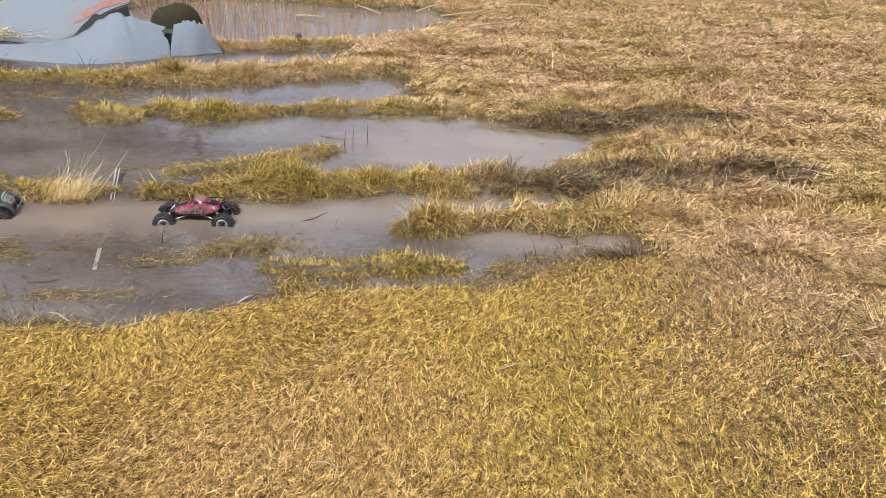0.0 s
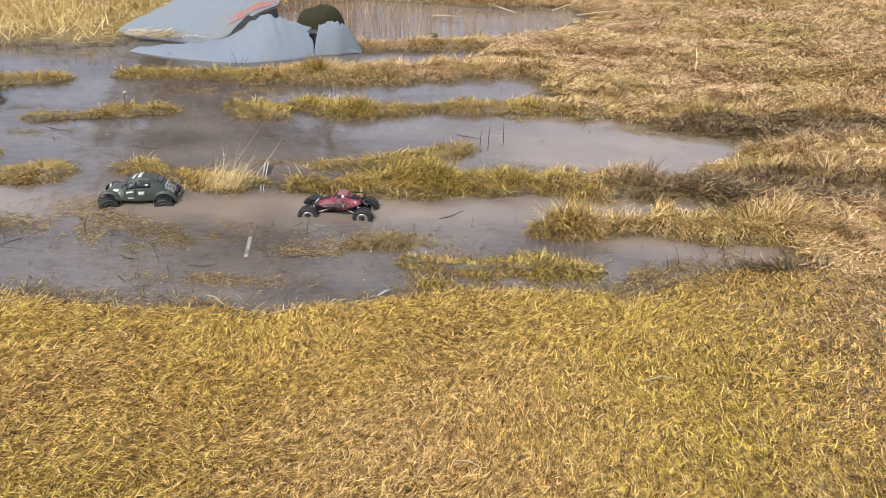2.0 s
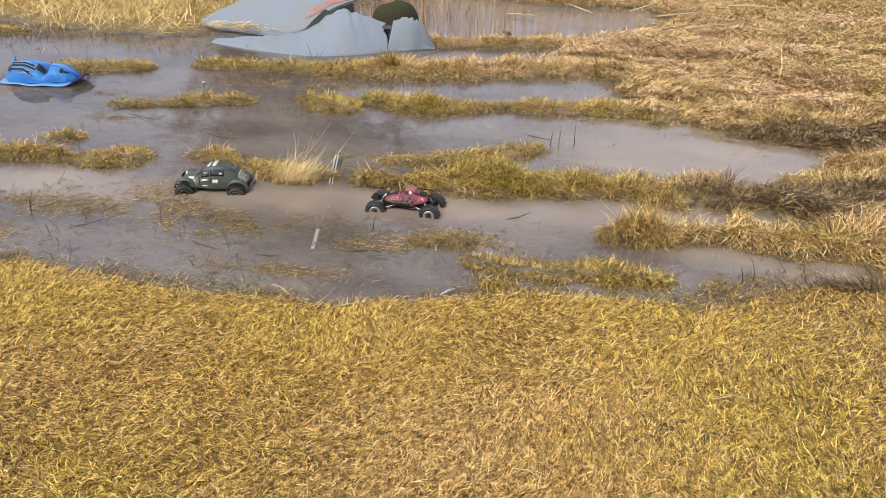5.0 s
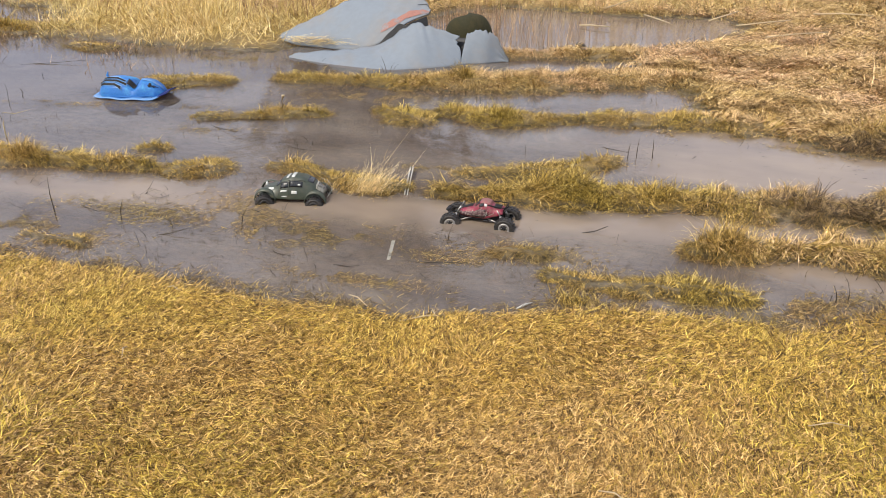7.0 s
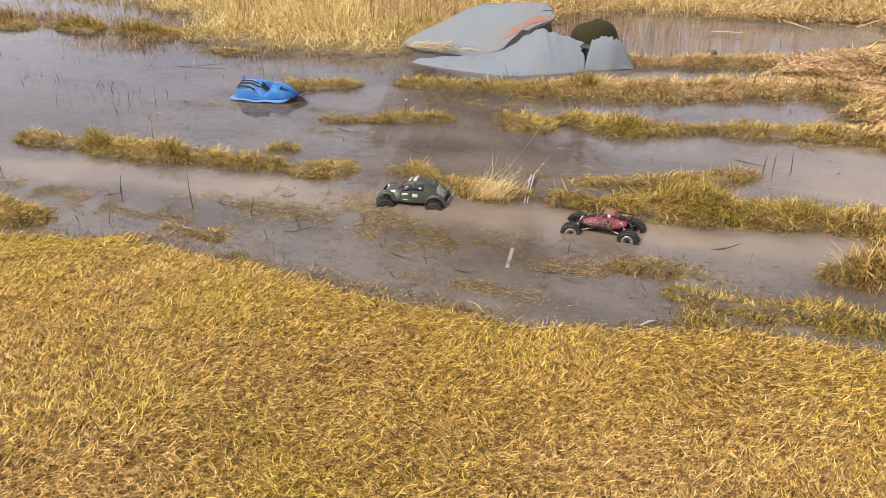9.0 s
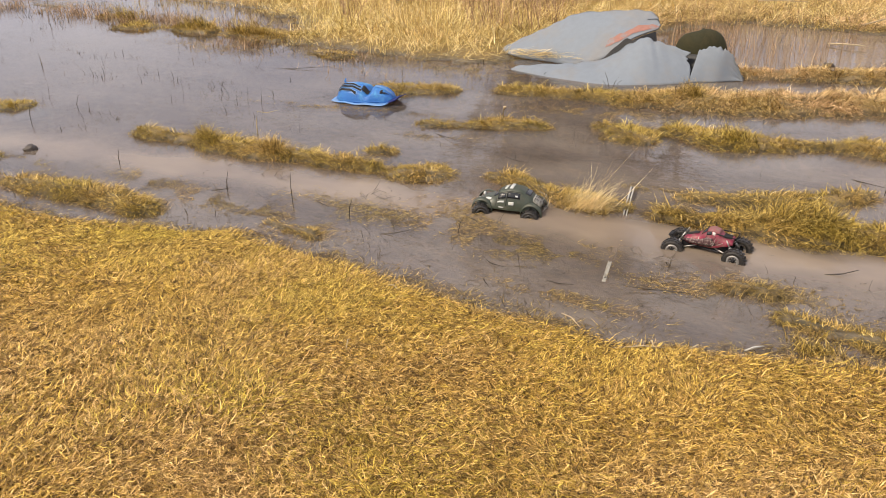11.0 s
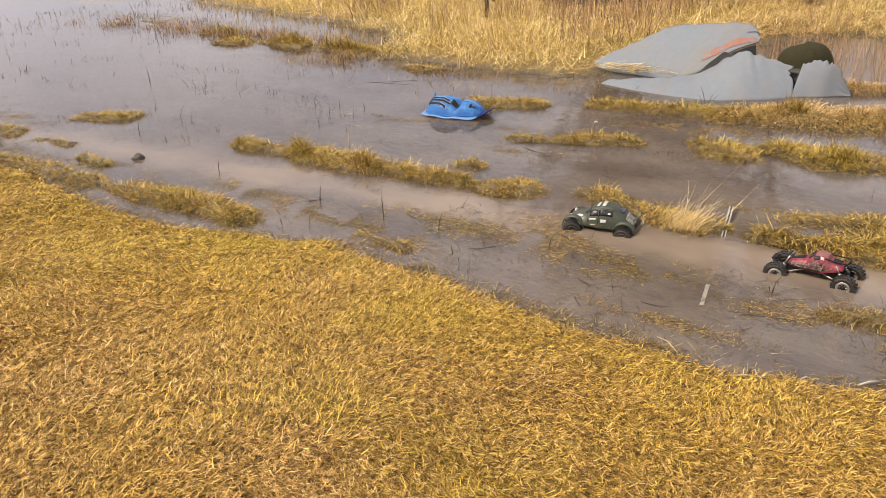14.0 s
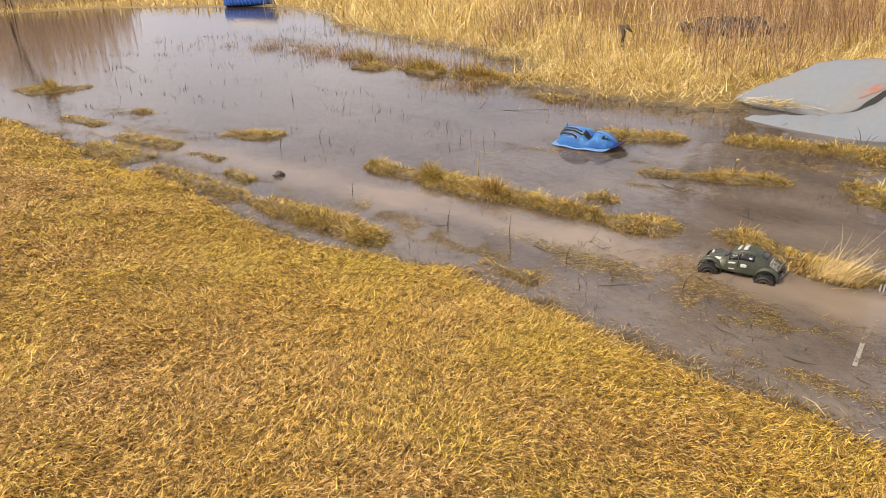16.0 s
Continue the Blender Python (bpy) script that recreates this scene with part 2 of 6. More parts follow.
M_GROUND, M_WATER = ground_material(), water_material()
M_PANEL = paint("grey_panel", (0.158, 0.182, 0.205), 0.7, 0, (0.20, 0.185, 0.165), 0.8, 1.8, 0.3, 0.35)
# black for the crack and for the shade in the gaps of the torn panels
M_GAP_BLACK = paint("gap_black", (0.02, 0.02, 0.02), 0.6, 0, (0.06, 0.05, 0.04), 0.5, 8.0)
M_ORANGE = paint("faded_orange_paint", (0.27, 0.128, 0.098), 0.7, 0, (0.20, 0.19, 0.19), 1.6, 7.0, 0.3)
M_OLIVE = paint("olive_shell", (0.028, 0.026, 0.011), 0.75, 0, (0.07, 0.055, 0.028), 0.5, 6.0, 0.2)
M_STRIP = paint("dirty_white_plastic", (0.40, 0.385, 0.35), 0.5, 0, (0.18, 0.15, 0.11), 0.8, 14.0)
M_STRIP_DIM = paint("dimmed_plastic", (0.25, 0.235, 0.195), 0.7, 0, (0.12, 0.10, 0.07), 0.9, 16.0)
M_SCUFFED = paint("scuffed_pale_plastic", (0.30, 0.29, 0.24), 0.5, 0, (0.05, 0.045, 0.035), 1.0, 70.0)
M_MUDDY_RED = paint("mud_spattered_red", (0.20, 0.06, 0.06), 0.5, 0, (0.17, 0.12, 0.09), 1.0, 60.0)
M_BLUE = paint("blue_plastic", (0.022, 0.125, 0.37), 0.42, 0, (0.06, 0.26, 0.46), 1.0, 9.0, 0.25)
M_BLUE_PALE = paint("pale_blue_plastic", (0.06, 0.19, 0.42), 0.45, 0, (0.28, 0.30, 0.32), 0.5, 12.0)
M_NAVY = paint("navy_plastic", (0.006, 0.014, 0.10), 0.5, 0, (0.01, 0.03, 0.12), 0.4, 14.0, 0.2)
M_SPLASH = paint("mud_splashed_red", (0.035, 0.008, 0.010), 0.5, 0, (0.24, 0.17, 0.15), 1.6, 120.0)
M_BLOND = grass_material("blond_stem", [(0.0, (0.42, 0.29, 0.12)), (0.5, (0.72, 0.55, 0.28)), (1.0, (0.92, 0.80, 0.54))], (0.95, 0.95, 0.8), (1.05, 1.0, 0.95), 1.0, 0.4)
M_BLACK = paint("black_plastic", (0.009, 0.009, 0.010), 0.6, 0, (0.04, 0.032, 0.025), 0.4, 20.0, 0.25)
M_WHITE = paint("white_plastic", (0.46, 0.45, 0.42), 0.45, 0, (0.32, 0.26, 0.19), 0.5, 10.0)
M_BODY_GREEN = paint("matt_olive_paint", (0.027, 0.036, 0.022), 0.4, 0, (0.12, 0.09, 0.06), 0.35, 40.0)
M_GLASS_DARK = paint("smoked_window", (0.008, 0.010, 0.011), 0.12, 0, (0.05, 0.04, 0.03), 0.3, 50.0)
M_STICKER = paint("white_sticker", (0.45, 0.46, 0.43), 0.4, 0, (0.35, 0.31, 0.25), 0.4, 60.0)
M_TYRE = paint("wet_rubber", (0.014, 0.013, 0.012), 0.42, 0, (0.06, 0.045, 0.03), 0.6, 60.0)
M_RIM = paint("chrome_rim", (0.36, 0.35, 0.33), 0.3, 0.7, (0.2, 0.16, 0.11), 0.5, 60.0)
M_RIM_DARK = paint("black_rim", (0.03, 0.03, 0.03), 0.35, 0.2, (0.12, 0.09, 0.06), 0.5, 60.0)
M_RED = paint("red_metallic_shell", (0.19, 0.012, 0.032), 0.3, 0.15, (0.13, 0.085, 0.065), 0.9, 38.0)
M_STEEL = paint("bare_metal", (0.38, 0.37, 0.35), 0.35, 0.9, (0.12, 0.09, 0.06), 0.5, 50.0)
M_BARK = paint("grey_bark", (0.085, 0.065, 0.048), 0.85, 0, (0.15, 0.12, 0.09), 0.7, 7.0)
M_DRIFT = paint("pale_driftwood", (0.42, 0.33, 0.20), 0.8, 0, (0.20, 0.14, 0.08), 0.7, 18.0)
M_TWIG = paint("dark_wet_twig", (0.045, 0.033, 0.023), 0.6, 0, (0.12, 0.09, 0.06), 0.5, 30.0)
M_CLOD = paint("wet_mud_clod", (0.04, 0.03, 0.022), 0.5, 0, (0.10, 0.075, 0.05), 0.6, 25.0)
M_STONE = paint("pale_stone", (0.36, 0.33, 0.29), 0.85, 0, (0.24, 0.2, 0.15), 0.6, 6.0)
M_RUBBLE = paint("dark_rubble", (0.045, 0.043, 0.042), 0.95, 0, (0.16, 0.14, 0.12), 0.9, 12.0, 0.15)
M_HULL = paint("blue_hull_paint", (0.02, 0.13, 0.5), 0.35, 0, (0.06, 0.08, 0.14), 0.4, 1.5)

# ------------------------------------------------------------------ noise, shore lines and the lie of the land
rng = np.random.default_rng(7)
LATTICE = rng.random((256, 256))


def value_noise(x, y, scale, octaves=3, shift=0.0):
    """Smooth noise between -1 and 1 over the plan; scale is the size of its largest lumps in metres."""
    out, amp, total = 0.0, 1.0, 0.0
    for o in range(octaves):
        u, v = x / scale * 2 ** o + 17.3 * o + shift, y / scale * 2 ** o + 5.1 * o + shift * 1.7
        i, j = np.floor(u).astype(int), np.floor(v).astype(int)
        f, g = u - i, v - j
        f, g = f * f * (3 - 2 * f), g * g * (3 - 2 * g)
        a, b = LATTICE[i % 256, j % 256], LATTICE[(i + 1) % 256, j % 256]
        c, d = LATTICE[i % 256, (j + 1) % 256], LATTICE[(i + 1) % 256, (j + 1) % 256]
        out = out + amp * ((a * (1 - f) + b * f) * (1 - g) + (c * (1 - f) + d * f) * g)
        total, amp = total + amp, amp * 0.5
    return out / total * 2 - 1


LAWN_SHORE = [(-60, -9), (-30, -4), (-16, -0.4), (-11.4, 0.63), (-9.7, 1.0), (-7.8, 1.15), (-7.0, 1.36), (-6.0, 1.58), (-5.2, 1.6), (-4.4, 1.63),
              (-3.85, 1.85), (-3.3, 2.1), (-2.6, 2.16), (-2.0, 2.22), (-1.5, 2.26), (-1.25, 2.3), (-1.0, 2.42), (-0.75, 2.54), (-0.5, 2.65), (-0.2, 2.7)]
MEADOW_SHORE = [(0.18, 2.75), (0.33, 2.88), (0.62, 3.07), (1.02, 3.19), (0.95, 3.4), (0.8, 3.78), (0.6, 3.92), (0.85, 4.35), (0.95, 4.55), (1.22, 5.0), (0.95, 5.08), (0.64, 5.12),
                (0.14, 5.42), (-0.39, 5.99), (-0.41, 6.28), (-1.15, 7.1), (-1.12, 7.8), (-0.19, 8.83), (-0.14, 9.77), (-0.4, 10.4)]
REED_SHORE = [(-1.7, 10.35), (-3.4, 10.4), (-4.1, 9.4), (-4.6, 8.2), (-4.85, 7.2), (-4.75, 6.62), (-5.3, 6.46), (-6.1, 6.5), (-7.0, 6.42), (-8.1, 6.5), (-8.6, 7.5), (-10.9, 8.6),
              (-15.3, 9.45), (-20, 10.3), (-28, 13.5), (-37, 15.2), (-44, 14.6), (-55, 12), (-63, 7), (-66, 0), (-64, -6)]
POND = LAWN_SHORE + MEADOW_SHORE + REED_SHORE

# sods and banks that stand in the water: half width along each, height, kind
BANKS = []


def bank(kind, height, *nodes):
    """A sod or bank along nodes of place and half width."""
    BANKS.append((kind, height, nodes))


bank("bank", 0.085, (-1.63, 3.58, 0.06), (-1.4, 3.63, 0.09), (-1.12, 3.72, 0.13), (-0.81, 3.81, 0.14), (-0.49, 3.85, 0.13), (-0.17, 3.96, 0.14), (0.17, 4.04, 0.18), (0.51, 4.08, 0.18), (0.87, 4.18, 0.24), (1.4, 4.3, 0.36))
bank("bank", 0.05, (-1.62, 3.88, 0.05), (-1.33, 4.03, 0.09), (-1.03, 4.16, 0.12), (-0.76, 4.46, 0.06))
bank("bank", 0.17, (1.08, 4.72, 0.1), (1.38, 4.79, 0.24), (1.74, 4.85, 0.24), (2.12, 4.98, 0.18))
bank("bank", 0.13, (0.75, 4.36, 0.06), (1.2, 4.42, 0.13), (1.7, 4.47, 0.12), (2.2, 4.55, 0.08))
bank("bank", 0.09, (0.3, 5.36, 0.08), (0.9, 5.62, 0.18), (1.5, 5.75, 0.2), (2.2, 5.85, 0.15))
bank("bank", 0.115, (-0.19, 3.33, 0.07), (-0.05, 3.36, 0.10), (0.19, 3.44, 0.09), (0.5, 3.52, 0.11), (0.82, 3.58, 0.15), (1.15, 3.61, 0.19), (1.53, 3.64, 0.21), (1.94, 3.64, 0.2), (2.4, 3.66, 0.16))
bank("sodden", 0.03, (-1.04, 2.99, 0.07), (-0.87, 3.0, 0.07))
bank("bank", 0.022, (-0.78, 2.85, 0.05), (-0.62, 2.84, 0.07), (-0.41, 2.86, 0.08), (-0.21, 2.93, 0.10), (0.04, 2.94, 0.05))
bank("bank", 0.045, (-2.75, 3.6, 0.04), (-2.55, 3.6, 0.07), (-2.21, 3.5, 0.07), (-2.03, 3.56, 0.09), (-1.86, 3.57, 0.07))
bank("bank", 0.075, (-5.7, 2.94, 0.08), (-5.16, 3.02, 0.11), (-4.66, 3.08, 0.13), (-4.21, 3.14, 0.13), (-3.84, 3.23, 0.12), (-3.5, 3.32, 0.09))
bank("bank", 0.03, (-3.24, 3.34, 0.13), (-3.08, 3.43, 0.13))
bank("bank", 0.025, (-3.8, 3.58, 0.06), (-3.6, 3.64, 0.06))
bank("bank", 0.035, (-3.88, 4.34, 0.08), (-3.58, 4.45, 0.07), (-3.35, 4.62, 0.11), (-3.07, 4.74, 0.09))
bank("bank", 0.04, (-2.71, 5.01, 0.06), (-2.39, 4.86, 0.17), (-2.21, 4.76, 0.08))
bank("bank", 0.06, (-2.18, 5.12, 0.08), (-1.82, 5.04, 0.20), (-1.5, 5.13, 0.22), (-1.2, 5.3, 0.10), (-0.87, 5.37, 0.15), (-0.47, 5.45, 0.23), (0.1, 5.6, 0.28))
bank("bank", 0.08, (-3.97, 5.57, 0.09), (-3.68, 5.68, 0.13), (-3.19, 5.76, 0.10), (-2.82, 5.84, 0.20), (-2.48, 6.03, 0.32), (-2.2, 6.14, 0.36), (-1.74, 6.38, 0.35), (-1.26, 6.56, 0.36), (-0.6, 6.78, 0.4))
bank("bank", 0.04, (-5.0, 5.08, 0.16), (-4.69, 5.22, 0.2), (-4.4, 5.32, 0.13))
bank("bank", 0.07, (-2.34, 7.29, 0.2), (-1.92, 7.5, 0.23), (-1.2, 7.8, 0.3))
bank("bank", 0.03, (-7.98, 2.57, 0.17), (-7.59, 2.8, 0.17))
bank("bank", 0.05, (-5.49, 1.77, 0.07), (-4.88, 1.91, 0.14), (-4.55, 1.99, 0.13), (-4.14, 2.02, 0.09))
bank("bank", 0.04, (-8.57, 1.25, 0.2), (-7.68, 1.44, 0.18))
bank("bank", 0.05, (-14.6, 1.43, 0.4), (-13.97, 1.78, 0.45))
bank("bank", 0.03, (-8.79, 1.64, 0.14), (-7.97, 1.9, 0.1))
bank("bank", 0.022, (-10.8, 1.35, 0.12), (-9.9, 1.58, 0.10))
bank("bank", 0.022, (-9.0, 1.56, 0.07), (-8.3, 1.74, 0.09), (-7.85, 1.82, 0.06))
bank("bank", 0.02, (-7.5, 1.93, 0.05), (-7.0, 2.04, 0.07))
bank("bank", 0.02, (-10.6, 2.17, 0.08), (-10.2, 2.22, 0.07))
bank("bank", 0.018, (-6.5, 1.95, 0.05), (-6.1, 1.95, 0.06))
bank("bank", 0.018, (-3.35, 2.3, 0.04), (-3.0, 2.33, 0.05))
bank("bank", 0.08, (-11.7, 6.35, 0.25), (-11.2, 6.3, 0.3))
bank("bank", 0.10, (-10.6, 6.6, 0.3), (-10.0, 6.6, 0.3))
bank("bank", 0.06, (-9.3, 6.75, 0.3), (-8.4, 6.7, 0.4))
bank("bank", 0.05, (-13.6, 6.9, 0.2), (-13.2, 6.8, 0.25))
bank("sodden", 0.04, (-16.4, 7.2, 0.3), (-15.2, 7.0, 0.35))
bank("bank", 0.03, (-7.0, 6.15, 0.14), (-6.6, 6.1, 0.15))
bank("bank", 0.04, (-7.1, 1.45, 0.10), (-6.6, 1.58, 0.13), (-6.0, 1.68, 0.10), (-5.6, 1.75, 0.06))
# thin mats of drowned grass that only just break the surface
NEAR_MATS = [((-1.27, 2.85), 0.30, 0.10, 0.05), ((-0.88, 3.05), 0.26, 0.12, 0.1), ((-1.93, 2.86), 0.32, 0.17, 0.35), ((-2.25, 2.74), 0.2, 0.07, 0.1),
             ((-0.95, 2.98), 0.4, 0.1, 0.0), ((-0.35, 2.87), 0.5, 0.16, 0.1), ((-2.45, 2.98), 0.4, 0.2, -0.3), ((-3.0, 2.75), 0.6, 0.16, 0.15),
             ((-3.6, 4.1), 0.35, 0.12, 0.1), ((-2.9, 5.35), 0.8, 0.2, 0.25), ((-3.9, 2.35), 0.7, 0.13, 0.1), ((0.35, 3.05), 0.35, 0.14, 0.4),
             ((0.5, 5.12), 0.6, 0.07, -0.1), ((-1.0, 4.3), 0.5, 0.1, 0.3), ((-1.8, 3.95), 0.3, 0.07, 0.3), ((-3.3, 2.4), 0.5, 0.1, 0.0),
             ((-1.6, 2.5), 0.4, 0.08, 0.1)]
FAR_MATS = [((-5.1, 4.3), 0.75, 0.11, 0.2), ((-4.3, 4.52), 0.4, 0.08, 0.2), ((-6.4, 6.1), 1.3, 0.3, 0.0), ((-8.6, 5.8), 1.2, 0.35, 0.0),
             ((-5.0, 6.2), 0.9, 0.22, 0.0), ((-8.7, 2.1), 0.8, 0.16, 0.1), ((-10.5, 2.0), 0.9, 0.2, 0.1), ((-12.0, 7.0), 2.2, 0.5, -0.1),
             ((-17.0, 7.6), 3.0, 0.6, 0.0), ((-6.4, 1.8), 0.5, 0.1, 0.2), ((-7.3, 1.65), 0.5, 0.1, 0.2), ((-9.4, 1.4), 0.7, 0.12, 0.15),
             ((-5.8, 2.05), 0.4, 0.09, 0.1), ((-4.6, 2.35), 0.5, 0.12, 0.1), ((-7.9, 1.7), 0.6, 0.14, 0.15), ((-9.3, 1.75), 0.8, 0.14, 0.1), ((-5.3, 1.98), 0.4, 0.08, 0.2)]


def land_distance(x, y):
    """Signed distance to the shore of the pond: positive on land."""
    pts = np.array(POND, float)
    best, inside = np.full(x.shape, 1e9), np.zeros(x.shape, bool)
    for (ax, ay), (bx, by) in zip(pts, np.roll(pts, -1, 0)):
        dx, dy = bx - ax, by - ay
        t = np.clip(((x - ax) * dx + (y - ay) * dy) / (dx * dx + dy * dy), 0, 1)
        best = np.minimum(best, (x - ax - t * dx) ** 2 + (y - ay - t * dy) ** 2)
        cross = (ay > y) != (by > y)
        with np.errstate(divide="ignore", invalid="ignore"):
            inside ^= cross & (x < dx * (y - ay) / (dy if dy else 1e-9) + ax)
    return np.where(inside, -1, 1) * np.sqrt(best)


def bank_field(x, y, nodes):
    """How far inside a bank (in its half widths: 1 on its crest, 0 at its edge) and the way down from its crest."""
    best, gx, gy = np.full(x.shape, -50.0), np.zeros(x.shape), np.zeros(x.shape)
    for (ax, ay, aw), (bx, by, bw) in zip(nodes, nodes[1:]):
        dx, dy = bx - ax, by - ay
        t = np.clip(((x - ax) * dx + (y - ay) * dy) / (dx * dx + dy * dy), 0, 1)
        ox, oy = x - ax - t * dx, y - ay - t * dy
        d, w = np.hypot(ox, oy), aw + (bw - aw) * t
        u = 1 - d / w
        nearer = u > best
        best = np.where(nearer, u, best)
        gx, gy = np.where(nearer, ox / (d + 1e-6), gx), np.where(nearer, oy / (d + 1e-6), gy)
    return best, gx, gy


def graded(lo, hi, step, far, growth=1.16):
    mid = list(np.arange(lo, hi, step))
    left, right, s = [lo], [mid[-1]], step
    while left[-1] > -far or right[-1] < far:
        s *= growth
        left.append(left[-1] - s)
        right.append(right[-1] + s)
    return np.array(left[:0:-1] + mid + right[1:])


GX, GY = graded(-9.2, 3.2, 0.056, 400), graded(0.8, 8.4, 0.056, 400)
X, Y = np.meshgrid(GX, GY, indexing="ij")
SHORE = land_distance(X, Y) + 0.07 * value_noise(X, Y, 0.3, 3) * np.clip(np.hypot(X, Y) / 3, 0.7, 6)
lawnness = np.clip((3.1 - Y) / 0.8, 0, 1)
inland = np.maximum(SHORE, 0)
H = np.where(SHORE > 0, 0.028 * np.clip(inland / 0.1, 0, 1) + lawnness * np.minimum(0.19 * inland, 0.27) + (1 - lawnness) * np.minimum(0.045 * inland, 0.25),
             np.maximum(-0.10, SHORE * 0.3))
H += np.where(SHORE > 0.05, 0.012 * value_noise(X, Y, 0.4, 3, 3.0) + 0.03 * value_noise(X, Y, 2.0, 2, 9.0) * np.clip(inland - 0.2, 0, 1), 0.012 * value_noise(X, Y, 0.3, 3, 5.0))
tussock = np.clip((X - 0.4 + 0.35 * np.maximum(Y - 5.0, 0)) / 0.8, 0, 1) * np.clip((Y - 2.9) / 0.6, 0, 1) * np.clip(SHORE / 0.25, 0, 1) * np.clip(2.2 - np.hypot(X, Y) / 9, 0, 1)
H += tussock * (0.045 * np.clip(value_noise(X, Y * 1.5, 0.42, 2, 27.0), -0.25, 1) + 0.02 * value_noise(X, Y, 0.15, 2, 28.0))
BANKY, SLOPE_X, SLOPE_Y, SODDEN = np.full(X.shape, -50.0), np.zeros(X.shape), np.zeros(X.shape), np.zeros(X.shape)
for kind, height, nodes in BANKS:
    u, gx, gy = bank_field(X, Y, nodes)
    u = u + 0.5 * value_noise(X, Y, 0.32, 2, 2.0) + 0.3 * value_noise(X, Y, 0.1, 2, 12.0) - 0.05
    rise = np.where(u > 0, 0.010 + 0.7 * height * np.sqrt(np.clip(u, 0, 1)) * (0.8 + 0.3 * value_noise(X, Y, 0.3, 2, 4.0)), -1)
    H = np.maximum(H, rise)
    nearer = u > BANKY
    BANKY, SLOPE_X, SLOPE_Y = np.where(nearer, u, BANKY), np.where(nearer, gx, SLOPE_X), np.where(nearer, gy, SLOPE_Y)
    SODDEN = np.where(nearer, kind == "sodden", SODDEN)
# churned mud: the wheel-cut track at the head of the ditches
TRACK, _, _ = bank_field(X, Y, [(0.25, 3.95, 0.05), (0.7, 4.06, 0.09), (1.2, 4.12, 0.09), (1.6, 4.17, 0.10), (1.95, 4.2, 0.09), (2.2, 4.24, 0.05)])
TRACK2, _, _ = bank_field(X, Y, [(0.3, 5.12, 0.05), (0.8, 5.16, 0.08), (1.26, 5.29, 0.1), (1.8, 5.41, 0.1), (2.2, 5.5, 0.05)])
TRACK3, _, _ = bank_field(X, Y, [(0.4, 3.0, 0.07), (0.7, 3.08, 0.06), (1.0, 3.14, 0.03)])
CHURN = np.maximum(np.maximum(TRACK, TRACK2), TRACK3) + 0.3 * value_noise(X, Y, 0.15, 3, 8.0)
H = np.where(CHURN > 0, np.minimum(H, 0.035 + 0.03 * value_noise(X, Y, 0.1, 3, 6.0)), H)


def sample(field, x, y):
    """The value of a field of the land at places of the plan."""
    i, j = np.clip(np.searchsorted(GX, x) - 1, 0, len(GX) - 2), np.clip(np.searchsorted(GY, y) - 1, 0, len(GY) - 2)
    f, g = np.clip((x - GX[i]) / (GX[i + 1] - GX[i]), 0, 1), np.clip((y - GY[j]) / (GY[j + 1] - GY[j]), 0, 1)
    return (field[i, j] * (1 - f) + field[i + 1, j] * f) * (1 - g) + (field[i, j + 1] * (1 - f) + field[i + 1, j + 1] * f) * g


def array_mesh(name, verts, tris, smooth=False):
    """A mesh from arrays of places and of triangles."""
    me = bpy.data.meshes.new(name)
    me.vertices.add(len(verts))
    me.vertices.foreach_set("co", np.ascontiguousarray(verts, np.float32).ravel())
    me.loops.add(3 * len(tris))
    me.loops.foreach_set("vertex_index", np.ascontiguousarray(tris, np.int32).ravel())
    me.polygons.add(len(tris))
    me.polygons.foreach_set("loop_start", np.arange(0, 3 * len(tris), 3, dtype=np.int32))
    if smooth:
        me.polygons.foreach_set("use_smooth", np.ones(len(tris), bool))
    me.update(calc_edges=True)
    return me


def sheet(name, xs, ys, heights, mat):
    nx, ny = len(xs), len(ys)
    gx, gy = np.meshgrid(xs, ys, indexing="ij")
    k = np.arange(nx * ny).reshape(nx, ny)
    a, b, c, d = k[:-1, :-1].ravel(), k[1:, :-1].ravel(), k[1:, 1:].ravel(), k[:-1, 1:].ravel()
    ob = new(name, array_mesh(name, np.stack([gx.ravel(), gy.ravel(), heights.ravel()], 1), np.concatenate([np.stack([a, b, c], 1), np.stack([a, c, d], 1)]), True))
    ob.data.materials.append(mat)
    return ob


tagged(sheet("ground", GX, GY, H, M_GROUND), "flat marshy ground of dead thatch and wet mud", "ground", kind="structure")
tagged(sheet("water", graded(-9, 3, 1.5, 300, 1.5), graded(1, 9, 1.5, 300, 1.5), np.zeros((len(graded(-9, 3, 1.5, 300, 1.5)), len(graded(1, 9, 1.5, 300, 1.5)))), M_WATER),
       "shallow still marsh water, brown with silt", "water", kind="structure")


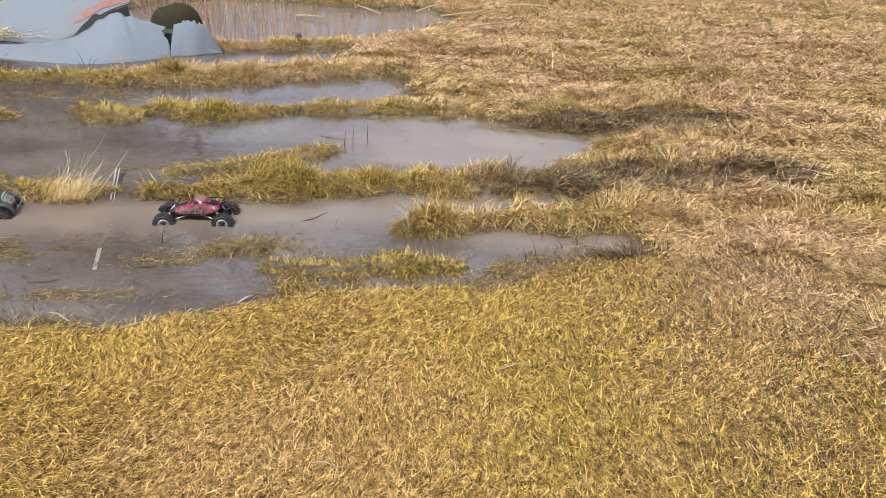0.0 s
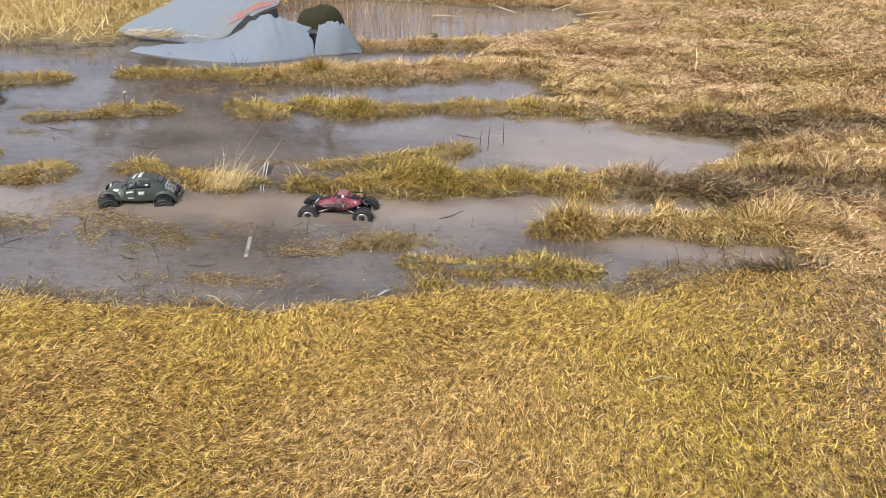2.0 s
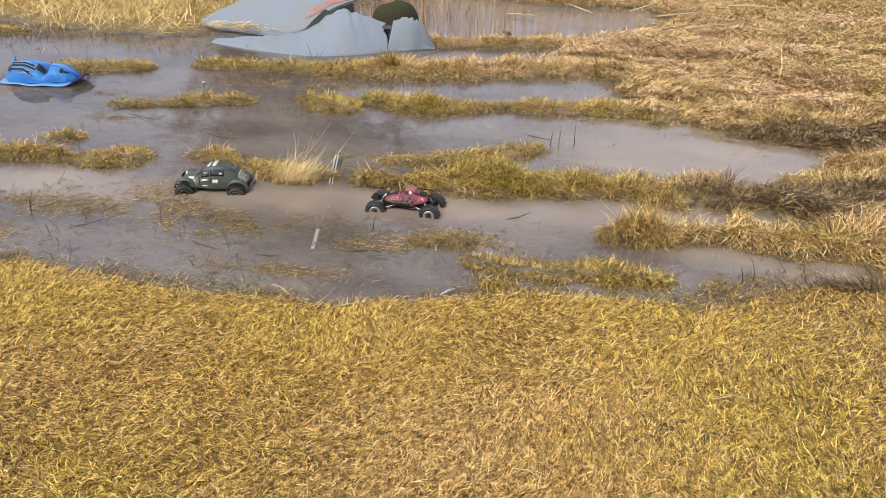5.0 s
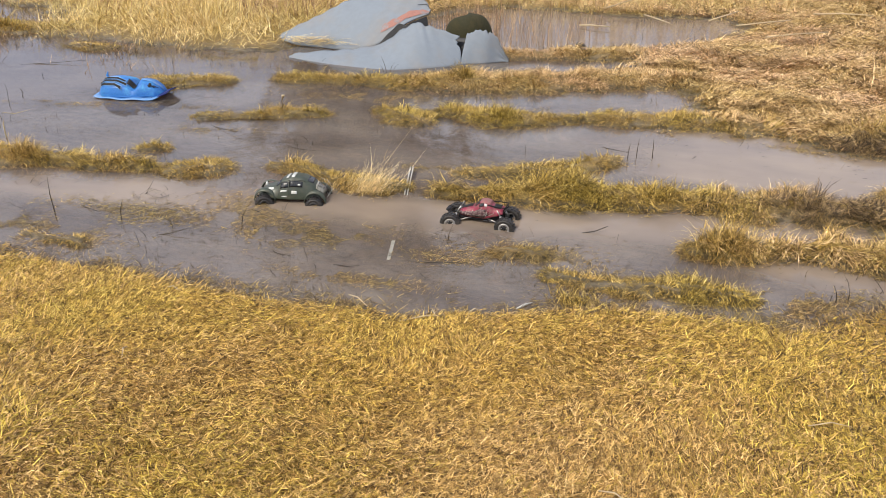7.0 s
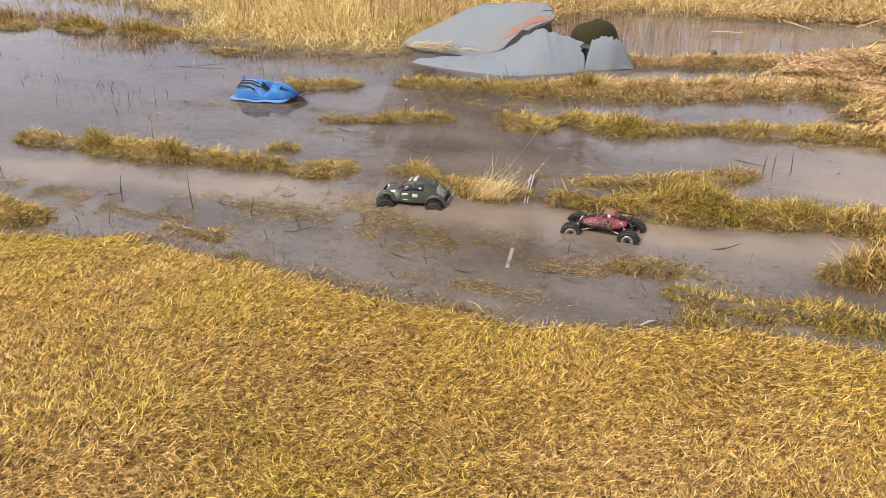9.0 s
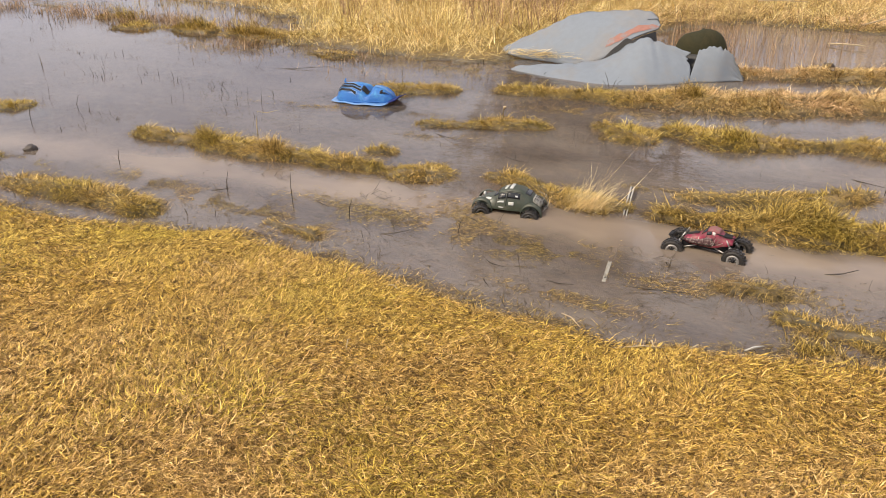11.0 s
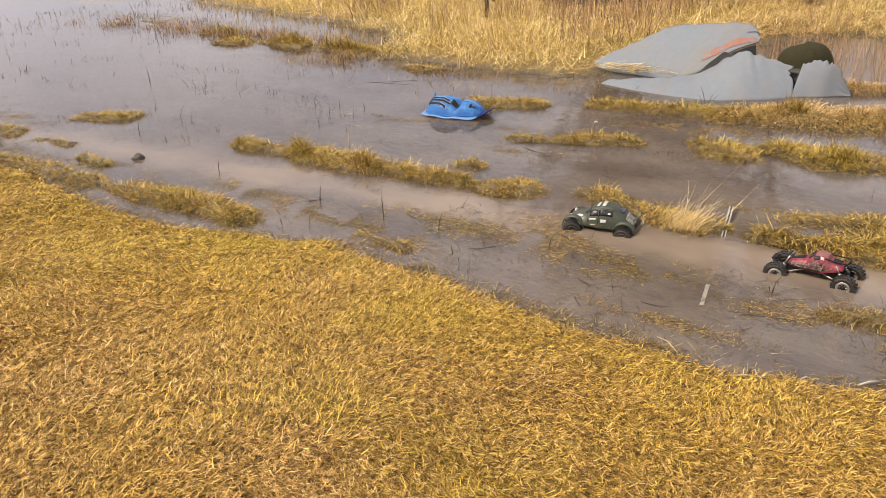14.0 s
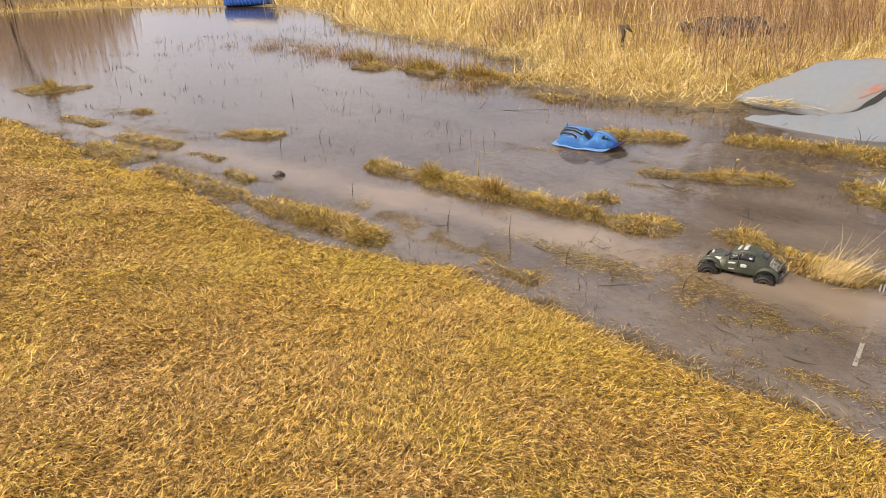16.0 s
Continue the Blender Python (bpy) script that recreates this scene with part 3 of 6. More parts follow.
# ------------------------------------------------------------------ grass and reeds
def ribbons(name, x, y, z, heading, lean0, lean1, length, width, mat, segs=2, curl=0.5):
    """Many thin tapering blades in one mesh; each leans from lean0 at its root to lean1 at its tip (radians from upright)."""
    n = len(x)
    side = heading + np.pi / 2 + rng.normal(0, 0.5, n)
    sx, sy = np.cos(side), np.sin(side)
    bend = rng.normal(0, curl, n)
    px, py, pz = x.copy(), y.copy(), z.copy()
    rows = []
    for s in range(segs + 1):
        w = width * 0.5 * (1.0, 0.85, 0.6, 0.35)[min(s, 3)] if s < segs else 0 * width
        if s < segs:
            rows += [np.stack([px - sx * w, py - sy * w, pz], 1), np.stack([px + sx * w, py + sy * w, pz + 0.2 * w], 1)]
        else:
            rows.append(np.stack([px, py, pz], 1))
        a = lean0 + (lean1 - lean0) * (s + 0.5) / segs
        step = length / segs
        way = heading + bend * s
        px, py, pz = px + np.cos(way) * np.sin(a) * step, py + np.sin(way) * np.sin(a) * step, pz + np.cos(a) * step
    per = 2 * segs + 1
    verts = np.stack(rows, 1).reshape(-1, 3)
    base = (np.arange(n) * per)[:, None]
    tris = []
    for s in range(segs - 1):
        k = 2 * s
        tris += [base + [k, k + 1, k + 3], base + [k, k + 3, k + 2]]
    k = 2 * (segs - 1)
    tris.append(base + [k, k + 1, k + 2])
    ob = new(name, array_mesh(name, verts, np.concatenate(tris)))
    ob.data.materials.append(mat)
    return ob


def fan(count, r0, r1, falloff, a0=-52, a1=96):
    """Places in a fan over the plan, thinning outwards."""
    r = (r0 ** falloff + rng.random(count) * (r1 ** falloff - r0 ** falloff)) ** (1 / falloff)
    a = np.radians(a0 + rng.random(count) * (a1 - a0))
    return -0.2 - r * np.sin(a), r * np.cos(a), r


def near(r, p=0.6):
    return np.maximum(1.0, r / 2.4) ** p


def even(count, r0, r1, a0=-46, a1=100):
    """Places in a fan round the path, as dense as blades that grow wider with distance need to be."""
    grid = np.linspace(r0, r1, 4000)
    slant = np.hypot(grid, 1.3)
    share = np.cumsum(grid * slant ** -1.35 / (1 + (slant / 7) ** 2))
    r = np.interp(rng.random(count), (share - share[0]) / (share[-1] - share[0]), grid)
    a = np.radians(a0 + rng.random(count) * (a1 - a0))
    return -0.2 - r * np.sin(a), r * np.cos(a), r


def sward():
    x, y, r = np.concatenate([np.array(even(1750000, 0.95, 18.0)), np.array(even(330000, 3.0, 18.0, -46, 12)), np.array(fan(70000, 0.05, 5.0, 1.8, 100, 314)), np.array(fan(5000, 0.02, 0.95, 2.0, -180, 180))], 1)
    h, shore, bank, churn = (sample(f, x, y) for f in (H, SHORE, BANKY, CHURN))
    thick, rows = value_noise(x, y, 0.10, 2, 11.0), value_noise(x * 0.35, y, 0.45, 3, 14.0)
    ok = (h > 0.010) & (shore > -0.01) & (bank < 0.15) & ((churn < 0.0) | (rng.random(len(x)) < 0.6)) & ((x > -4.6) | (y < 5))
    ok &= ~((shore < 0.09) & (rng.random(len(x)) < 0.6)) & (rng.random(len(x)) < 0.98 + 0.3 * thick)
    x, y, r, h, shore, thick, rows, churn = (v[ok] for v in (x, y, r, h, shore, thick, rows, churn))
    n = len(x)
    slant = np.hypot(r, 1.3)
    drift = value_noise(x, y, 0.8, 3, 21.0)
    lawn = (y < 3.0 + 0.35 * drift) & (x < 1.3 + drift)
    length = np.where(lawn, rng.uniform(0.020, 0.052, n) * (slant / 1.8) ** 0.3, rng.uniform(0.035, 0.12, n) * (1 + 0.5 * rows))
    width = rng.uniform(0.0009, 0.0017, n) * np.maximum(slant, 1.7) * np.where(lawn, 1, 0.85)
    comb = value_noise(x, y, 0.5, 2, 33.0)
    heading = np.where(lawn, 4.0 * comb + rng.normal(0, 1.2, n), 5.0 * value_noise(x, y, 0.4, 2, 31.0) + rng.normal(0, 0.75, n))
    up = rng.random(n) ** 0.7
    lean0 = np.where(lawn, 0.6 + 0.95 * up, 0.75 + 0.8 * up)
    lean1 = np.minimum(lean0 + rng.uniform(0.2, 1.3, n), 2.3)
    z = h + np.where(lawn, rng.uniform(0, 0.03, n) * (1 + 0.5 * thick), rng.uniform(0, 0.06, n) * (1 + 0.8 * thick + 1.0 * rows))
    # tones: bleached to the east and inland, golden by the water, greening in patches; a dark wet fringe at the shore
    tan = (x + 0.25 * (y - 2) + 0.9 * drift + rng.normal(0, 0.35, n) > 1.75) | ~lawn
    muddy = tan & ~lawn & (churn + rng.normal(0, 0.5, n) > -1.6)
    tan &= ~muddy
    muddy |= lawn & (rng.random(n) < 0.75 * np.exp(-(shore / (0.10 + 0.05 * drift)) ** 2))
    muddy |= lawn & (rng.random(n) < 0.26 * np.clip((x - 0.1) / 0.8, 0, 1))
    patch = value_noise(x, y, 0.55, 3, 23.0)
    green = 0.18 + 0.75 * patch + 0.55 * np.exp(-((x - 0.2) ** 2 + (y - 1.75) ** 2) / 0.3) + 0.45 * np.exp(-((shore - 0.3) / 0.3) ** 2) * np.clip(-x - 0.5, 0, 1)
    bleached = np.clip(0.52 + 0.2 * x, 0.15, 0.6) + 0.5 * np.clip((shore - 0.4) / 0.8, 0, 1) + 0.6 * value_noise(x, y, 0.7, 3, 25.0)
    pick = rng.random(n)
    green, bleached = ~tan & ~muddy & (pick < green), ~tan & ~muddy & (pick >= green) & (rng.random(n) < bleached)
    golden = ~tan & ~muddy & ~green & ~bleached
    close = r < 2.5
    for name, which, mat, label in (("lawn_grass", golden, M_LAWN, "short dry straw-yellow lawn grass"), ("lawn_grass", green, M_LAWN_GREEN, "short lawn grass turning yellow-green in patches"),
                                    ("lawn_grass", bleached, M_LAWN_TAN, "short bleached tan lawn grass"), ("meadow_grass", tan, M_MEADOW, "matted pale tan dead meadow grass"),
                                    ("muddied_grass", muddy, M_DULL, "brown grass trodden into the mud beside the ditches")):
        for p, segs in ((which & close, 2), (which & ~close, 1)) if name == "lawn_grass" else ((which, 2 if name == "muddied_grass" else 1),):
            ob = ribbons(name, x[p], y[p], z[p], heading[p], lean0[p], lean1[p], length[p], width[p] * (1 if segs == 2 else 1.15), mat, segs, 0.85)
            tagged(ob, label, "grass", kind="stuff")


def bank_grass():
    x, y, r = np.concatenate([np.array(fan(2600000, 2.0, 16.0, 0.72)), np.array(fan(60000, 12.0, 25.0, 1.0, 50, 96))], 1)
    bank, churn = sample(BANKY, x, y), sample(CHURN, x, y)
    ok = (bank > -0.12) & ((churn < 0.0) | (rng.random(len(x)) < 0.5)) & (value_noise(x, y, 0.14, 2, 47.0) > -0.5)
    x, y, r, bank = x[ok], y[ok], r[ok], bank[ok]
    h, gx, gy, wet = (sample(f, x, y) for f in (H, SLOPE_X, SLOPE_Y, SODDEN))
    n = len(x)
    clump = value_noise(x, y, 0.13, 2, 41.0)
    heading = np.arctan2(gy, gx) + 2.2 * value_noise(x, y, 0.16, 2, 43.0) + rng.normal(0, 0.6, n)
    tall = np.clip(h / 0.06, 0.2, 1.2)
    length = rng.uniform(0.05, 0.17, n) * (0.30 + 0.65 * tall) * (1 + 0.4 * clump)
    width = rng.uniform(0.0018, 0.0034, n) * near(r, 0.5)
    lean0 = rng.uniform(0.45, 1.4, n) - 0.2 * clump
    lean1 = np.minimum(lean0 + rng.uniform(0.7, 1.7, n), 2.6)
    z = np.maximum(h - 0.005, -0.01) + 0.02 * np.clip(clump, 0, 1) * tall
    churn = sample(CHURN, x, y)
    dull = (wet < 0.5) & (churn + 0.8 * value_noise(x, y, 0.3, 2, 45.0) > -1.7) & (x + 0.5 * value_noise(x, y, 0.35, 3, 49.0) + rng.normal(0, 0.12, n) > 0.2) & (y < 5.8)
    tagged(ribbons("trampled_grass", x[dull], y[dull], z[dull], heading[dull], lean0[dull], lean1[dull], length[dull], width[dull], M_DULL, 2), "muddied brown grass on the driven banks", "grass", kind="stuff")
    tan = (wet < 0.5) & ~dull & ((y > 5.55 + 0.4 * value_noise(x, y, 0.4, 2, 50.0)) | ((x > 0.1 + rng.normal(0, 0.25, n)) & (y > 3.2) & (rng.random(n) < 0.7))) & (x > -2.75 + 0.5 * value_noise(x, y, 0.5, 2, 52.0) + rng.normal(0, 0.2, n))
    tagged(ribbons("tan_grass", x[tan], y[tan], z[tan], heading[tan], lean0[tan], lean1[tan], length[tan], width[tan], M_MEADOW, 2), "shaggy tan dead grass on the far banks", "grass", kind="stuff")
    pick = (wet < 0.5) & ~dull & ~tan
    tagged(ribbons("bank_grass", x[pick], y[pick], z[pick], heading[pick], lean0[pick], lean1[pick], length[pick], width[pick], M_TUFT, 2), "shaggy golden dead grass drooping over the banks", "grass", kind="stuff")
    pick = wet >= 0.5
    tagged(ribbons("sodden_grass", x[pick], y[pick], z[pick], heading[pick], lean0[pick] + 0.3, np.minimum(lean1 + 0.3, 2.3)[pick], length[pick], width[pick], M_SODDEN, 2), "dark sodden marsh grass on low islets", "grass", kind="stuff")
    # wet litter washed up along every waterline, also painting the shade below banks
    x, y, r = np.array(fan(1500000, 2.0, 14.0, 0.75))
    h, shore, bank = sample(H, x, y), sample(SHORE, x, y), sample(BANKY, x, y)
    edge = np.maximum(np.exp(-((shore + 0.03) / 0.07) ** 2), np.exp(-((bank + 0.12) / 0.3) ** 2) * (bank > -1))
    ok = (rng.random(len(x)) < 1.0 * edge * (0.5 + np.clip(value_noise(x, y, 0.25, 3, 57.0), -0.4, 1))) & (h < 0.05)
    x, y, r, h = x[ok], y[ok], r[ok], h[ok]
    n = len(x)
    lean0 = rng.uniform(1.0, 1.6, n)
    tagged(ribbons("wet_litter_and_shade", x, y, np.maximum(h, 0) + rng.uniform(0, 0.01, n), rng.uniform(0, 6.28, n), lean0, lean0 + rng.uniform(-0.2, 0.4, n), rng.uniform(0.015, 0.06, n), rng.uniform(0.0022, 0.0040, n) * near(r, 0.5), M_SODDEN, 1, 0.9), "dark wet grass litter and painted shade along the waterline", "litter", kind="stuff")


def mud_mat():
    """Matted grey-brown grass that the wheels have worked into the mud at the head of the ditches."""
    m = 300000
    x, y = rng.uniform(0.1, 2.5, m), rng.uniform(2.95, 5.75, m)
    h, churn, bank = sample(H, x, y), sample(CHURN, x, y), sample(BANKY, x, y)
    worked = np.exp(-np.clip(-churn - 0.1, 0, 9) ** 2 / 0.35) * np.clip((x - 0.25) / 0.6, 0, 1)
    ok = (h > 0.004) & (rng.random(m) < worked * (0.5 + 0.5 * value_noise(x, y, 0.12, 2, 48.0)))
    x, y, h = x[ok], y[ok], h[ok]
    n = len(x)
    lump = value_noise(x, y, 0.11, 3, 46.0)
    lean0 = rng.uniform(0.8, 1.5, n)
    tagged(ribbons("muddied_grass", x, y, h + np.clip(0.02 + 0.035 * lump, 0, 0.06) * rng.uniform(0.2, 1, n), 4 * value_noise(x, y, 0.2, 2, 44.0) + rng.normal(0, 0.6, n), lean0, lean0 + rng.uniform(0, 0.9, n), rng.uniform(0.03, 0.09, n), rng.uniform(0.002, 0.004, n) * near(np.hypot(x, y), 0.5), M_DULL, 2, 0.8), "grey-brown grass worked into the mud by wheels", "grass", kind="stuff")


def drowned_grass():
    xs, ys = [], []
    for (cx, cy), a, b, turn in NEAR_MATS + FAR_MATS:
        m = int(2700 * a * b / 0.06 * min(1.0, (3.5 / math.hypot(cx, cy)) ** 1.2))
        u, v = np.clip(rng.normal(0, 0.5, m), -1.2, 1.2) * a, np.clip(rng.normal(0, 0.5, m), -1.2, 1.2) * b
        xs.append(cx + u * math.cos(turn) - v * math.sin(turn))
        ys.append(cy + u * math.sin(turn) + v * math.cos(turn))
    x, y = np.concatenate(xs), np.concatenate(ys)
    ok = value_noise(x, y, 0.16, 3, 51.0) > -0.15
    x, y = x[ok], y[ok]
    n, r = len(x), np.hypot(x, y)
    heading = 2.5 * value_noise(x, y, 0.3, 2, 53.0) + rng.normal(0, 0.9, n)
    lean0 = rng.uniform(1.3, 1.6, n)
    tagged(ribbons("drowned_grass", x, y, np.full(n, -0.004) + rng.uniform(0, 0.008, n), heading, lean0, lean0 + rng.uniform(-0.15, 0.25, n), rng.uniform(0.012, 0.05, n), rng.uniform(0.0018, 0.0034, n) * near(r, 0.5), M_SODDEN, 1, 1.1), "thin mats of brown drowned grass on the water", "grass", kind="stuff")


def sprigs():
    x, y, r = (np.array(v) for v in fan(150000, 2.2, 24.0, 0.9))
    h, shore = sample(H, x, y), sample(SHORE, x, y)
    streak = np.clip(value_noise(x * 0.35, y, 0.22, 3, 63.0) - 0.24, 0, 1) * 2.2
    crowd = 1.0 * value_noise(x, y, 0.45, 3, 61.0) + streak + 0.35 * np.clip(1 - np.abs(shore + 0.3) / 0.6, 0, 1) + 0.3 * np.clip((y - 5.0) / 2, 0, 1) * (x < -4)
    lane = np.clip((np.abs(y - (3.62 + 0.19 * x - 0.004 * x * x)) - 0.2) / 0.25, 0.0, 1)
    ok = (h < 0.0) & (rng.random(len(x)) < np.clip((crowd - 0.3) * 1.6, 0.002, 0.8) * lane)
    x, y, r = x[ok], y[ok], r[ok]
    n = len(x)
    lean0 = np.abs(rng.normal(0.6, 0.6, n))
    ob = ribbons("dead_stems", x, y, np.full(n, -0.02), rng.uniform(0, 6.28, n), lean0, lean0 + rng.uniform(-0.3, 0.8, n), 0.02 + rng.gamma(1.7, 0.019, n) * near(r, 0.35), rng.uniform(0.002, 0.0036, n) * near(r, 0.5), M_SPRIG, 3, 0.9)
    tagged(ob, "thin dark dead stems standing in the water", "plant", kind="stuff")


def specks():
    x, y, r = np.array(fan(240000, 2.1, 14.0, 0.8))
    h = sample(H, x, y)
    lane = np.abs(y - (3.62 + 0.19 * x - 0.004 * x * x))
    crowd = value_noise(x, y, 0.9, 4, 91.0) + 0.2 * (y < 3.1) * (x < 0) + np.clip(value_noise(x * 0.35, y, 0.22, 3, 63.0) - 0.2, 0, 1) * 2
    ok = (h < -0.003) & (rng.random(len(x)) < np.clip(0.5 * crowd, 0.02, 0.5) * np.clip((lane - 0.12) / 0.25, 0.04, 1))
    x, y, r = x[ok], y[ok], r[ok]
    n = len(x)
    lean0 = rng.uniform(1.35, 1.62, n)
    tagged(ribbons("floating_scraps", x, y, np.full(n, 0.001), rng.normal(0.15, 0.8, n) + np.pi * (rng.random(n) < 0.5), lean0, lean0 + rng.uniform(-0.2, 0.2, n), rng.gamma(2.0, 0.012, n) + 0.006, rng.uniform(0.0012, 0.003, n) * near(r, 0.5), M_SPRIG), "small dark scraps of stem floating on the water", "litter", kind="stuff")
    # broken reeds that stand far out in the pond
    x = np.concatenate([rng.uniform(-20, -8.2, 5200), rng.uniform(-9, -4.8, 1500)])
    y = np.concatenate([7.15 + 0.06 * (x[:5200] + 8.2) + rng.normal(0, 0.3, 5200), rng.normal(6.0, 0.28, 1500)])
    ok = (value_noise(x, y, 0.7, 3, 95.0) > 0.05) & (sample(H, x, y) < 0.02)
    x, y = x[ok], y[ok]
    n = len(x)
    lean0 = np.abs(rng.normal(0.3, 0.4, n))
    tagged(ribbons("broken_reeds", x, y, np.full(n, -0.02), rng.uniform(0, 6.28, n), lean0, lean0 + rng.uniform(0, 1.4, n), rng.uniform(0.06, 0.3, n) * np.where(x > -9, 0.6, 1.0), rng.uniform(0.004, 0.007, n) * near(np.hypot(x, y) / 3, 0.5), M_WEED, 3), "broken brown reeds standing in the pond", "reeds", kind="stuff")


def reed_bed():
    x, y = rng.uniform(-30, 0.5, 300000), rng.uniform(6.3, 24, 300000)
    shore, r = sample(SHORE, x, y), np.hypot(x, y)
    clump = value_noise(x, y, 0.9, 3, 71.0)
    west = (x < -4.3 - 0.1 * (y - 6)) | (y > 10.3)
    keep = np.clip(1.1 * (7.5 / r) ** 1.5, 0, 1) * np.clip(0.75 + 1.2 * clump, 0.15, 1)
    keep = keep * np.where(y > 10.2, 1.0, np.clip(1.35 - 0.33 * shore, 0.3, 1.0))
    ok = (shore > -0.08) & west & (rng.random(len(x)) < keep) & ~((x > -5.4) & (x < -2) & (y < 8.0))
    x, y, r, shore, clump = x[ok], y[ok], r[ok], shore[ok], clump[ok]
    n = len(x)
    z = np.maximum(sample(H, x, y), -0.03)
    tall = np.where(y > 10.2, 0.5, 0.74) * np.clip(0.40 + 0.7 * shore, 0.35, 1.0) * (1 + 0.6 * clump) * (1 - 0.55 * np.exp(-((x + 6.9) / 1.5) ** 2 - ((y - 9.8) / 1.6) ** 2))
    heading = -0.6 + 3.0 * value_noise(x, y, 0.8, 2, 73.0) + rng.normal(0, 1.1, n)
    stem = rng.random(n) < 0.14
    length = np.where(stem, rng.uniform(0.6, 1.15, n), rng.uniform(0.35, 0.9, n)) * tall
    width = np.where(stem, 0.0035, 0.0055) * rng.uniform(0.7, 1.3, n) * near(r / 2.5, 0.6)
    lean0 = np.where(stem, np.abs(rng.normal(0, 0.3, n)), rng.uniform(0.15, 1.1, n))
    lean1 = lean0 + np.where(stem, rng.uniform(0.0, 0.4, n), rng.uniform(0.9, 2.2, n))
    tagged(ribbons("reed_bed", x, y, z, heading, lean0, lean1, length, width, M_REED, 2), "tall dry blond reeds along the bank", "reeds", kind="stuff")
    x, y = rng.uniform(-14, -4.4, 11000), rng.uniform(7.4, 15, 11000)
    depth = sample(SHORE, x, y)
    ok = (depth > 0.6) & (value_noise(x, y, 1.5, 3, 75.0) + 0.22 * np.clip(depth - 1.6, 0, 3) > 0.25)
    x, y = x[ok], y[ok]
    n = len(x)
    lean0 = np.abs(rng.normal(0.2, 0.3, n))
    tagged(ribbons("brown_weeds", x, y, np.maximum(sample(H, x, y), 0), rng.uniform(0, 6.28, n), lean0, lean0 + rng.uniform(-0.1, 0.5, n), rng.uniform(0.4, 0.95, n), rng.uniform(0.006, 0.01, n), M_WEED, 2), "thin reddish-brown dead weeds among the reeds", "weeds", kind="stuff")
    # short thatch under the reeds
    x, y = rng.uniform(-26, 0.5, 110000), rng.uniform(6.3, 20, 110000)
    shore, r = sample(SHORE, x, y), np.hypot(x, y)
    ok = (shore > 0) & ((x < -4.3) | (y > 10.3)) & (rng.random(len(x)) < np.clip((8 / r) ** 1.3, 0, 1))
    x, y, r = x[ok], y[ok], r[ok]
    n = len(x)
    lean0 = rng.uniform(0.5, 1.3, n)
    tagged(ribbons("reed_litter", x, y, np.maximum(sample(H, x, y), 0) + rng.uniform(0, 0.06, n), rng.uniform(0, 6.28, n), lean0, lean0 + 0.6, rng.uniform(0.12, 0.35, n), rng.uniform(0.004, 0.008, n) * near(r / 2, 0.5), M_REED, 1), "fallen reed litter under the standing reeds", "reeds", kind="stuff")


def water_reeds():
    """Reeds that stand in the pool behind the wreckage."""
    n = 560
    x, y = rng.uniform(-3.5, -1.7, n), 7.55 + rng.gamma(1.6, 0.5, n)
    x = np.where(rng.random(n) < 0.6, -3.12 + rng.normal(0, 0.16, n), x)
    y = np.minimum(y, 10)
    lean0 = np.abs(rng.normal(0.05, 0.13, n))
    tagged(ribbons("pool_reeds", x, y, np.full(n, -0.03), rng.uniform(0, 6.28, n), lean0, lean0 + rng.uniform(-0.05, 0.6, n), 0.12 + rng.gamma(2.0, 0.11, n), rng.uniform(0.003, 0.0065, n), M_WEED, 3, 0.3), "thin brown reeds standing in the pool behind the wreckage", "reeds", kind="stuff")
    n = 220
    x, y = rng.normal(-4.5, 0.2, n), rng.normal(6.98, 0.06, n)
    lean0 = rng.uniform(1.2, 1.6, n)
    tagged(ribbons("reed_litter", x, y, 0.05 + rng.uniform(0, 0.05, n), rng.normal(0.1, 0.6, n), lean0, lean0 + 0.2, rng.uniform(0.1, 0.28, n), rng.uniform(0.004, 0.008, n), M_REED), "brown reed litter caught on the panel", "litter", kind="stuff")
    n = 900
    x, y = rng.uniform(0.4, 7, n), rng.uniform(6.5, 15, n)
    ok = value_noise(x, y, 1.2, 2, 99.0) > 0.25
    x, y = x[ok], y[ok]
    n = len(x)
    lean0 = np.abs(rng.normal(0.2, 0.25, n))
    tagged(ribbons("meadow_weeds", x, y, np.maximum(sample(H, x, y), 0), rng.uniform(0, 6.28, n), lean0, lean0 + rng.uniform(0, 0.6, n), rng.uniform(0.15, 0.4, n), rng.uniform(0.005, 0.009, n), M_MEADOW, 3), "pale dry weeds standing in the meadow", "weeds", kind="stuff")


def far_growth():
    a, r = np.radians(rng.uniform(-45, 100, 26000)), rng.uniform(14, 75, 26000)
    x, y = -r * np.sin(a), r * np.cos(a)
    shore = sample(SHORE, x, y)
    ok = shore > 0.2
    x, y, r = x[ok], y[ok], r[ok]
    n = len(x)
    lean0 = rng.uniform(0.05, 0.9, n)
    tall = np.where(x > 0.5 - 0.02 * y, 0.25, 0.7) * (1 + 0.5 * value_noise(x, y, 3.0, 2, 81.0))
    tagged(ribbons("far_reeds", x, y, np.maximum(sample(H, x, y), 0), rng.uniform(0, 6.28, n), lean0, lean0 + rng.uniform(0.2, 1.0, n), rng.uniform(0.6, 1.3, n) * tall, rng.uniform(0.02, 0.05, n) * (r / 25) ** 0.7, M_REED), "distant belt of dry brown reeds and grass", "reeds", kind="stuff")


